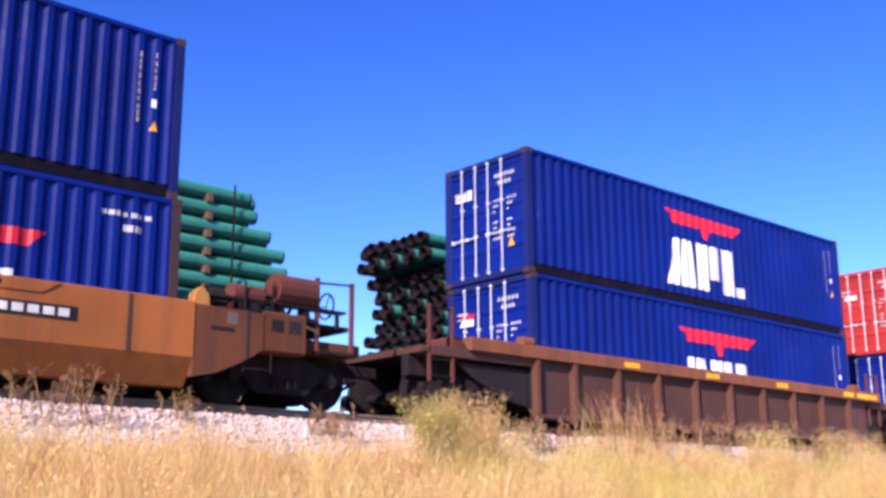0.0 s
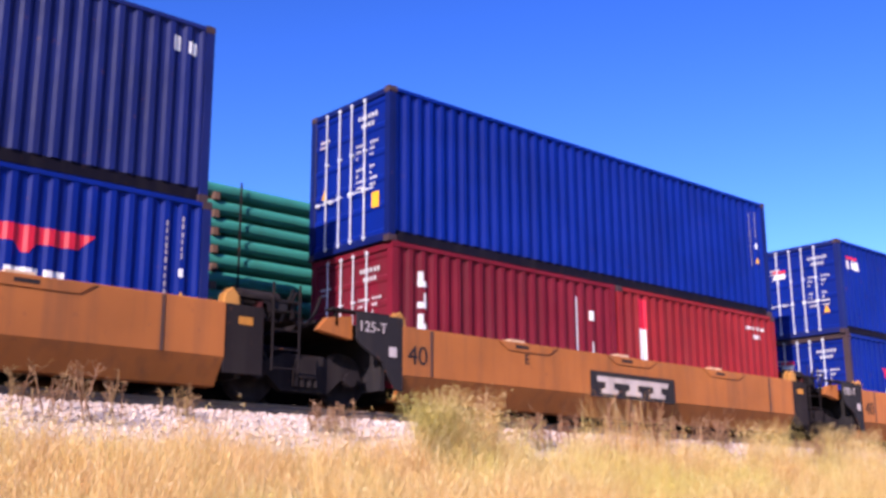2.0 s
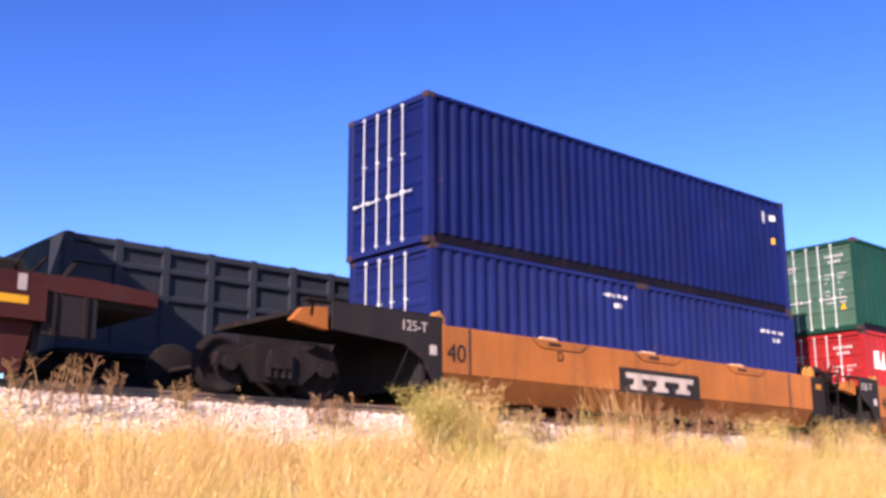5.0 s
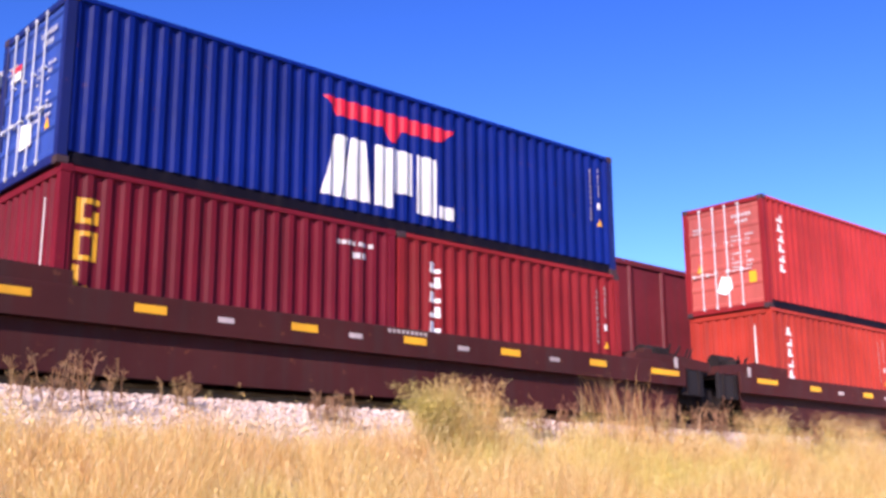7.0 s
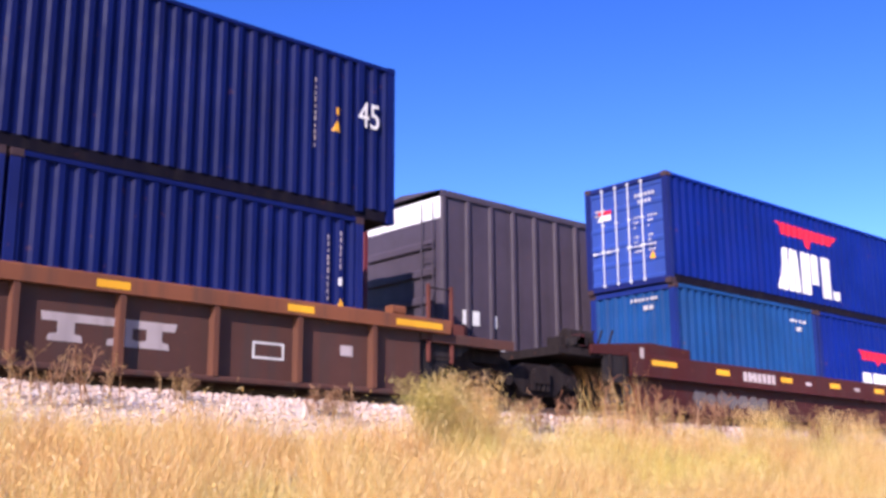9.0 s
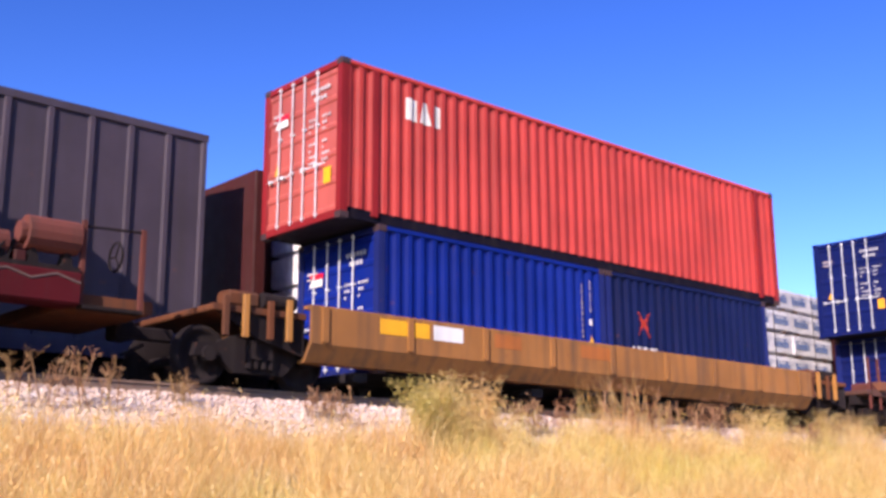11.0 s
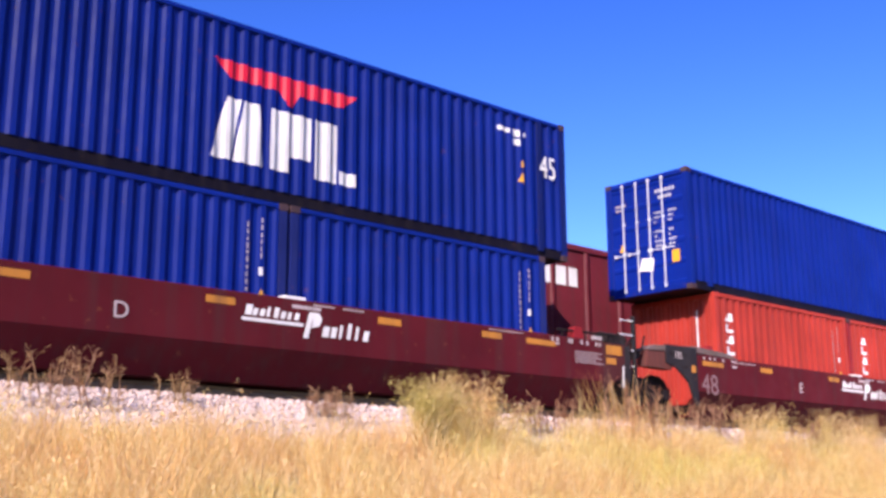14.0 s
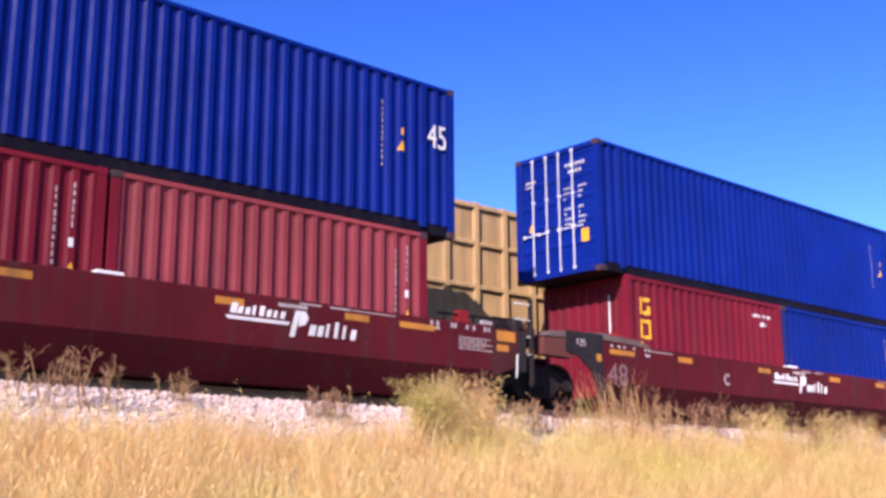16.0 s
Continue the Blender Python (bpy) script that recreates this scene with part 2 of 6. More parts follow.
def low_mark(x, z):
    """The same mark on a lower container, its foot hidden by the car's side."""
    wing = [[(0, 0.95), (2.05, 0.93), (1.92, 0.82), (0.12, 0.82)], [(0.12, 0.82), (1.92, 0.82), (1.8, 0.70), (0.2, 0.70)], [(0.9, 0.7), (1.2, 0.7), (1.1, 0.56), (1.0, 0.56)]]
    blocks = [[(0.05, -0.5), (0.3, -0.5), (0.42, 0.35), (0.16, 0.35)], [(0.42, -0.5), (0.68, -0.5), (0.6, 0.35), (0.44, 0.35)], rect(0.78, 1.0, -0.5, 0.35), rect(1.0, 1.25, -0.1, 0.35), rect(1.33, 1.62, -0.5, 0.35)]
    put = lambda ps: [[(x + a, z + b) for a, b in p] for p in ps]
    return [("logo", put(wing), MARK_RED, "red winged logo bar"), ("logo", put(blocks), WHITE, "white block logo")]


def pebble(x0, x1, z0, z1):
    """A rounded block."""
    a, b = 0.32 * (x1 - x0), 0.32 * (z1 - z0)
    return [(x0 + a, z0), (x1 - a, z0), (x1, z0 + b), (x1, z1 - b), (x1 - a, z1), (x0 + a, z1), (x0, z1 - b), (x0, z0 + b)]


def upright_bars(x, z0, z1, w, mat, n=6):
    """A column of unreadable marks."""
    s = (z1 - z0) / n
    out = []
    for i in range(n):
        z = z0 + i * s
        out += [rect(x, x + w, z + 0.08 * s, z + 0.36 * s), rect(x + (0.55 if i % 2 else 0.05) * w, x + (0.95 if i % 2 else 0.5) * w, z + 0.36 * s, z + 0.8 * s)]
    return [("mark", out, mat, "column of painted marks")]


def small_code(x, z, mat=None, n=7, w=0.8):
    """Identification lines, too small to read."""
    rng = random.Random(int(x * 100) + n)
    out, q = [], x
    for i in range(n):
        k = w / n * rng.uniform(0.5, 0.85)
        out.append(rect(q, q + k, z + 0.015, z + 0.085))
        q += w / n
    out += [rect(x + 0.45 * w, x + 0.62 * w, z - 0.2, z - 0.1), rect(x + 0.66 * w, x + 0.8 * w, z - 0.2, z - 0.1)]
    return [("mark", out, mat or CODE_WHITE, "white identification bars")]


def side_codes(L, H):
    """Thin upright code columns and a small sign by the right-hand post, as most boxes carry."""
    rng = random.Random(int(L * 10 + H * 100))
    dashes = []
    for x, z0, z1, w in ((L - 0.74, 0.42 * H, H - 0.38, 0.035), (L - 0.48, H - 0.95, H - 0.35, 0.03)):
        z = z0
        while z < z1:
            k = rng.uniform(0.05, 0.09)
            dashes.append(rect(x, x + w * rng.uniform(0.7, 1.1), z, z + k))
            z += k + rng.uniform(0.02, 0.06)
    return [("mark", dashes, FADED, "faded upright code columns"), ("mark", [rect(L - 0.50, L - 0.43, H - 1.23, H - 1.10)], WHITE, "small white label"),
            ("warning_label", [[(L - 0.52, H - 1.60), (L - 0.38, H - 1.60), (L - 0.45, H - 1.44)]], YELLOW, "yellow warning triangle")]


def door_leaf(H, mat):
    """One pressed leaf: five recessed fields between raised bands."""
    w, h = 1.10, H - 0.32
    front, n = [(0.018, 0.0)], 5
    for i in range(n):
        z0, z1 = 0.07 + i * (h - 0.07) / n, (i + 1) * (h - 0.07) / n
        front += [(0.018, z0), (0.046, z0 + 0.035), (0.046, z1 - 0.035), (0.018, z1)]
    return Shape().prism(front + [(0.018, h), (0.085, h), (0.085, 0.0)], "y", 0.0, w).mesh("door", mat)


def locking_rod(H):
    s = Shape()
    h = H - 0.2
    s.tube((0, 0, -0.02), (0, 0, h), 0.0145, 8)
    for z in (0.02, 0.35 * h, 0.62 * h, h - 0.06):
        s.box(-0.020, 0.05, -0.032, 0.032, z, z + 0.03)
    return s.mesh("locking_rod", GALV)


def handle_mesh():
    s = Shape()
    s.box(-0.032, -0.014, 0.0, 0.34, 0.0, 0.022)
    s.box(-0.03, 0.03, 0.29, 0.35, -0.02, 0.05)
    return s.mesh("handle", GALV)


def container(x, z, L, H, mat, label, marks=(), doors=True, end_marks=(), posts=None, group="", brightened=None):
    c = thing("shipping_container", x, FACE, z, label, "container", group)
    post_mat = posts or mat
    W, key = WIDE, (L, H, mat.name, post_mat.name)

    def post():
        s = Shape()
        s.prism([(0, 0), (0.14, 0), (0.16, 0.02), (0.16, 0.05), (0.06, 0.07), (0.06, 0.14), (0, 0.14)], "z", 0.118, H - 0.118)
        return s.mesh("corner_post", post_mat)

    def casting():
        s = Shape()
        s.box(0, 0.178, 0, 0.162, 0, 0.118, 0.012)
        s.box(0.06, 0.12, -0.003, 0.01, 0.035, 0.085)
        return s.mesh("corner_casting", RUSTY if posts else post_mat)

    pm, cm = cached(("post", key), post), cached(("cast", key), casting)
    for i, (px, py, turn) in enumerate(((0, 0, 0), (L, 0, 90), (L, W, 180), (0, W, 270))):
        part("corner_post", pm, c, (px, py, 0), turn=radians(turn))
        for pz in (-0.006, H - 0.112):
            dx, dy = (0.178, 0.162) if turn % 180 == 0 else (0.162, 0.178)
            part("corner_casting", cm, c, (px - 0.004 if px == 0 else px + 0.004, py - 0.004 if py == 0 else py + 0.004, pz), turn=radians(turn))

    def rail(z0, z1, y0):
        s = Shape()
        s.prism([(y0, z0), (y0 + 0.06, z0), (y0 + 0.06, z1), (y0 + 0.012, z1), (y0, z1 - 0.012)], "x", 0.16, L - 0.16)
        # Bottom rails get the painted shadow band, top rails the box paint.
        return s.mesh("side_rail", RAIL_SHADE if z0 < 1 else mat)

    for side in (0, 1):
        at, turn = ((0, 0, 0), 0) if side == 0 else ((L, W, 0), radians(180))
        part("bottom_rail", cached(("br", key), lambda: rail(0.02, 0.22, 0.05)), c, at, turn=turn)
        part("top_rail", cached(("tr", key), lambda: rail(H - 0.08, H - 0.005, 0.004)), c, at, turn=turn)
        part("side_panel", cached(("sp", key), lambda: sheet("side_panel", [(a, 0.018 + b) for a, b in corrugation(L)], 0.21, H - 0.06, mat)), c, at, turn=turn)

    def cross(z0, z1):
        s = Shape()
        s.box(0.0, 0.07, 0.16, W - 0.16, z0, z1, 0.01)
        return s.mesh("end_rail", post_mat)

    for z0, z1, nm in ((0.02, 0.16, "door_sill"), (H - 0.13, H - 0.01, "door_header")):
        me = cached((nm, key), lambda: cross(z0, z1))
        part(nm, me, c)
        part(nm, me, c, (L, W, 0), turn=radians(180))
    part("roof_panel", cached(("roof", key), lambda: Shape().box(0.05, L - 0.05, 0.05, W - 0.05, H - 0.05, H - 0.02).mesh("roof_panel", mat)), c)
    part("underframe", cached(("und", key), lambda: Shape().box(0.05, L - 0.05, 0.06, W - 0.06, 0.03, 0.12).mesh("underframe", BLACK)), c)
    # the end away from the camera's side is a plain corrugated wall
    endm = cached(("end", key), lambda: sheet("end_panel", [(a, 0.02 + b) for a, b in corrugation(W, 0.14, 0.25, 0.04)], 0.15, H - 0.12, mat))
    part("end_panel", endm, c, (L, 0, 0), turn=radians(90))
    if doors:
        for i in (0, 1):
            # Some doors take the paler paint that has the sun put into it.
            leaf = part("door", cached(("door", key, brightened), lambda: door_leaf(H, brightened or mat)), c, (0, 0.119 + i * 1.102, 0.16), "door leaf in paler sunlit paint" if brightened else "")
            for k in ((0.60, 1.0), (0.27, 0.68))[i]:
                part("locking_rod", cached(("rod", H), lambda: locking_rod(H)), leaf, (-0.012, k, -0.03), "galvanised locking rod")
                part("handle", cached(("handle",), handle_mesh), leaf, (-0.012, k - (0.3 if i == 0 else 0.06), 0.30 * H), "galvanised door handle")
    else:
        part("end_panel", endm, c, (0, W, 0), turn=radians(270))
    if L > 13:
        ip = cached(("ip", key), lambda: Shape().box(0.0, 0.15, 0.004, 0.05, 0.118, H - 0.06, 0.01).mesh("post", RUSTY if brightened == SUNLIT_BLUE else post_mat))
        for px in (0.762 - 0.075, L - 0.762 - 0.075):
            part("intermediate_post", ip, c, (px, 0, 0))
            part("intermediate_post", ip, c, (px + 0.15, W, 0), turn=radians(180))
    for nm, polys, m, lab in marks:
        part(nm, painted(nm, polys, L, m), c, label=lab)
    for nm, polys, m, lab in end_marks:
        v, f = [], []
        for p in polys:
            f.append(tuple(range(len(v), len(v) + len(p))))
            v += [(0.008, W - a, b) for a, b in p]
        part(nm, mesh(nm, v, f, m), c, label=lab)
    return c


def door_codes(H, badge=True, yellow=False):
    """Painted bars on the doors; distances run from the far post towards the near one."""
    rng = random.Random(int(H * 100) + yellow)
    top, rows = [], []
    for r in range(2):
        for q in range(6 - 2 * r):
            top.append(rect(1.50 + 0.10 * q + 0.1 * r, 1.565 + 0.10 * q + 0.1 * r, H - 0.47 - 0.16 * r, H - 0.39 - 0.16 * r))
    for r in range(8):
        z = H - 0.98 - 0.115 * r
        if r == 3:
            continue
        for a, b in ((1.45, 1.72), (1.86, 2.12)):
            q = a
            while q < b - 0.04 - 0.08 * (r % 3):
                w = rng.uniform(0.03, 0.07)
                rows.append(rect(q, q + w, z, z + 0.048))
                q += w + 0.025
    out = [("mark", top, CODE_WHITE, "white identification bars"), ("mark", rows, CODE_WHITE, "small faded text bars")]
    out.append(("mark", [rect(0.30, 0.62, H - 0.62, H - 0.57), rect(0.30, 0.50, H - 0.72, H - 0.68)], FADED, "small faded text bars"))
    if badge == "white":
        out.append(("mark", [rect(0.34 + 0.17 * q, 0.48 + 0.17 * q, H - 0.78, H - 0.60 + 0.02 * q) for q in range(3)], WHITE, "white block badge"))
    elif badge:
        out += [("mark", [[(0.36, H - 0.86), (0.78, H - 0.86), (0.78, H - 0.72), (0.45, H - 0.72)]], WHITE, "white block badge"), ("mark", [rect(0.40, 0.80, H - 0.71, H - 0.62)], MARK_RED, "small red badge bar")]
    tri = [[(1.87, H - 1.98), (2.05, H - 1.98), (1.96, H - 1.78)]]
    out.append(("warning_label", tri, YELLOW, "yellow warning triangle"))
    if yellow:
        out.append(("placard", [rect(1.92, 2.13, H - 2.22, H - 1.93)], YELLOW, "yellow placard"))
        out[-2] = ("warning_label", [[(0.38, H - 1.75), (0.56, H - 1.75), (0.47, H - 1.55)]], YELLOW, "yellow warning triangle")
    return out


F40, F45, F20 = 12.192, 13.716, 6.058
LOW = UPPER - STD
NEAR = []  # (thing, x at the start) of everything on the near train
G2 = "double-stacked containers"


def upper(x, L, H, mat, label, marks=(), **kw):
    NEAR.append(container(x - 0.05, UPPER, L, H, mat, label, marks, group=G2, **kw))


def lower(x, mat, label, marks=(), **kw):
    """A twenty-foot box in the well; x is the left end of the 40-foot pair."""
    NEAR.append(container(x + 0.03, LOW, F20, STD, mat, label, marks, group=G2, **kw))


SECOND = 6.134


# ---- ground: one sheet, a grassy bank up to two ballasted tracks ----
BANK = [(-3000, -3.6), (-60, -3.4), (3.0, -3.25), (5.5, -3.0), (8.0, -2.45), (10.2, -1.75), (12.0, -1.16), (12.5, -1.02), (13.2, -0.66), (14.05, -0.27), (14.3, -0.24),
        (TRACK_FAR + 1.6, -0.24), (TRACK_FAR + 2.2, -0.40), (TRACK_FAR + 4.0, -1.1), (TRACK_FAR + 8, -1.9), (60, -2.6), (3000, -4.0)]


def bank_height(y):
    for (a, za), (b, zb) in zip(BANK, BANK[1:]):
        if a <= y <= b:
            return za + (zb - za) * (y - a) / (b - a)
    return -3


def ground_material():
    m, n, l, b = node_mat("dry_earth", 0.95)
    c = ramp(n, l, noise_node(n, l, 0.6, 8), [(0.3, (0.13, 0.085, 0.035)), (0.6, (0.24, 0.165, 0.07)), (0.8, (0.30, 0.22, 0.10))])
    l.new(c, b.inputs["Base Color"])
    bumped(n, l, b, noise_node(n, l, 5, 8), 0.8, 0.08)
    return m


def stone_material():
    m, n, l, b = node_mat("ballast_stone", 0.9)
    g = n.new("ShaderNodeNewGeometry")
    c = ramp(n, l, g.outputs["Random Per Island"], [(0.0, (0.44, 0.34, 0.29)), (0.5, (0.58, 0.47, 0.41)), (1.0, (0.72, 0.61, 0.54))])
    dirt = ramp(n, l, noise_node(n, l, 9, 5), [(0.4, (0.82, 0.75, 0.72)), (0.7, (1, 1, 1))])
    l.new(mixed(n, l, 1.0, c, dirt, "MULTIPLY"), b.inputs["Base Color"])
    bumped(n, l, b, noise_node(n, l, 30, 4), 0.5, 0.01)
    return m


def ballast_bed_material():
    m, n, l, b = node_mat("ballast_bed", 0.95)
    c = ramp(n, l, noise_node(n, l, 14, 6), [(0.3, (0.36, 0.30, 0.28)), (0.55, (0.58, 0.51, 0.48)), (0.75, (0.70, 0.63, 0.60))])
    l.new(c, b.inputs["Base Color"])
    bumped(n, l, b, noise_node(n, l, 22, 6), 1.0, 0.05)
    return m


def dirty_bed_material():
    """Oil-stained, fouled stone between and under the rails; dark to cut bounced light."""
    m, n, l, b = node_mat("fouled_bed", 0.95)
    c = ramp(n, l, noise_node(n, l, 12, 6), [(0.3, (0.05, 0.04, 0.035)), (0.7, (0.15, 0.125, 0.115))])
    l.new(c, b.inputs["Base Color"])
    bumped(n, l, b, noise_node(n, l, 22, 6), 1.0, 0.05)
    return m


def build_ground():
    xs = [-3000, -300] + [-60 + 2 * i for i in range(71)] + [300, 3000]
    v, f, idx = [], [], []
    for x in xs:
        for y, z in BANK:
            wob = 0.10 * noise.noise(Vector((x * 0.21, y * 0.6, 3))) if 3 < y < 12.2 else 0
            v.append((x, y, z + wob))
    k = len(BANK)
    for i in range(len(xs) - 1):
        for j in range(k - 1):
            f.append((i * k + j, (i + 1) * k + j, (i + 1) * k + j + 1, i * k + j + 1))
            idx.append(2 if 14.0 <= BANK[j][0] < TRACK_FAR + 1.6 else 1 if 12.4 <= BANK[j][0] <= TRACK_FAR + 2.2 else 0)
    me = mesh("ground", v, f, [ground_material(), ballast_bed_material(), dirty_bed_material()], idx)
    tagged(new("ground", me), "dry grassy bank rising to a pale ballast bed", "ground", kind="structure")


build_ground()


def build_stones():
    """Loose ballast on the shoulder that faces the camera."""
    rng = np.random.default_rng(4)
    base = [(-1, 0, 0), (1, 0, 0), (0, -1, 0), (0, 1, 0), (0, 0, -1), (0, 0, 1)]
    tri = [(0, 2, 5), (2, 1, 5), (1, 3, 5), (3, 0, 5), (2, 0, 4), (1, 2, 4), (3, 1, 4), (0, 3, 4)]
    v, f = [], []
    for i in range(20000):
        x, y = rng.uniform(2, 34), 12.2 + 2.0 * rng.random() ** 0.8
        r = rng.uniform(0.022, 0.055)
        z = bank_height(y) + r * rng.uniform(-0.2, 0.35) - (0.03 if y < 12.5 else 0)
        o = len(v)
        a = rng.uniform(0, 6.28)
        for p in base:
            q = np.array(p) * rng.uniform(0.7, 1.25, 3)
            v.append((x + r * (q[0] * math.cos(a) - q[1] * math.sin(a)), y + r * (q[0] * math.sin(a) + q[1] * math.cos(a)), z + 0.75 * r * q[2] + 0.2 * r * q[0]))
        f += [tuple(o + k for k in t) for t in tri]
    tagged(new("ballast", mesh("ballast", v, f, stone_material())), "pale pinkish crushed stone ballast along the track", "gravel", kind="stuff")


build_stones()


def build_track(y, group):
    rail = thing("railway_track", 0, y, 0, "steel rails spiked to dark timber ties", "track", group)
    rail["kind"] = "structure"
    prof = [(-0.068, -0.18), (0.068, -0.18), (0.068, -0.165), (0.012, -0.14), (0.012, -0.045), (0.036, -0.035), (0.036, -0.004), (0.028, 0), (-0.028, 0), (-0.036, -0.004), (-0.036, -0.035), (-0.012, -0.045), (-0.012, -0.14), (-0.068, -0.165)]
    steel = cached(("railmat",), lambda: paint("rail_steel", (0.20, 0.13, 0.10), 0.5, 0.4, 0.6))
    me = cached(("rail",), lambda: Shape().prism(prof, "x", -120, 160).mesh("rail", steel))
    for s in (-0.755, 0.755):
        part("rail", me, rail, (0, s, 0), "worn steel rail")
    wood = cached(("tiemat",), lambda: paint("creosoted_timber", (0.06, 0.045, 0.035), 0.85, 0.4, 0.2))
    tie = cached(("tie",), lambda: Shape().box(-0.11, 0.11, -1.28, 1.28, -0.36, -0.185, 0.01).mesh("tie", wood))
    for i in range(100):
        part("tie", tie, rail, (-6 + i * 0.5, 0, 0))
    return rail


build_track(TRACK_NEAR, "tracks")
build_track(TRACK_FAR, "tracks")


# ---- running gear shared by all cars ----
def wheel_mesh():
    prof = [(0.0, 0.0), (0.46, 0.0), (0.485, 0.02), (0.485, 0.03), (0.455, 0.04), (0.45, 0.135), (0.39, 0.135), (0.36, 0.09), (0.18, 0.07), (0.14, 0.12), (0.0, 0.12)]
    k, v, f = 20, [], []
    for i in range(k):
        a = 6.28318 * i / k
        v += [(r * math.cos(a), -w, r * math.sin(a)) for r, w in prof]
    m = len(prof)
    for i in range(k):
        for j in range(m - 1):
            f.append((i * m + j, i * m + j + 1, ((i + 1) % k) * m + j + 1, ((i + 1) % k) * m + j))
    return mesh("wheel", v, f, GRIME, smooth=True)


def truck(car, x, y):
    """A two-axle freight truck: side frames with springs, wheels, axles, bolster."""
    t = part("truck", cached(("bolster",), lambda: Shape().box(-0.2, 0.2, -1.15, 1.15, 0.42, 0.72, 0.03).mesh("truck", GRIME)), car, (x, y, 0), "grimy cast-steel two-axle truck")

    def frame_mesh():
        s = Shape()
        out = [(-1.15, 0.42), (-1.1, 0.62), (-0.75, 0.66), (-0.4, 0.80), (0.4, 0.80), (0.75, 0.66), (1.1, 0.62), (1.15, 0.42), (0.72, 0.44), (0.45, 0.2), (-0.45, 0.2), (-0.72, 0.44)]
        s.prism(out, "y", -0.07, 0.07)
        for a in (-0.2, -0.07, 0.07, 0.2):
            s.tube((a, -0.1, 0.28), (a, -0.1, 0.6), 0.055, 8)
        for a in (-0.9, 0.9):
            s.tube((a, -0.13, 0.46), (a, 0.05, 0.46), 0.12, 10)
        return s.mesh("side_frame", GRIME)

    for s in (-1, 1):
        part("side_frame", cached(("sideframe",), frame_mesh), t, (0, s * 0.98, 0), turn=0 if s < 0 else math.pi)
        for a in (-0.9, 0.9):
            part("wheel", cached(("wheel",), wheel_mesh), t, (a, s * 0.72, 0.457), turn=0 if s < 0 else math.pi)
    for a in (-0.9, 0.9):
        part("axle", cached(("axle",), lambda: Shape().tube((0, -0.85, 0.457), (0, 0.85, 0.457), 0.08, 10).mesh("axle", GRIME)), t, (a, 0, 0))


def coupler(car, x, y, s):
    def build():
        h = Shape()
        h.box(0, 0.75, -0.09, 0.09, 0.72, 0.92, 0.02)
        h.box(0.7, 1.0, -0.17, 0.17, 0.68, 0.98, 0.04)
        h.tube((0.55, 0.2, 0.62), (0.95, 0.28, 0.42), 0.03, 6)
        return h.mesh("coupler", GRIME)
    part("coupler", cached(("coupler",), build), car, (x, y, 0), turn=0 if s > 0 else math.pi)


# ---- the cars of the near train ----
MID = WIDE / 2


def side_pair(car, name, shape, mat, label=""):
    """One mesh for the near side, and the same turned about for the far side."""
    me = shape.mesh(name, mat)
    cx = 0.5 * (min(p[0] for p in shape.v) + max(p[0] for p in shape.v))
    part(name, me, car, label=label)
    part(name, me, car, (2 * cx, WIDE, 0), label=label, turn=math.pi)


def plate(car, name, x0, x1, z0, z1, mat, label="", y=-0.25, thick=0.006):
    part(name, Shape().box(x0, x1, y - thick, y + 0.001, z0, z1).mesh(name, mat), car, label=label)


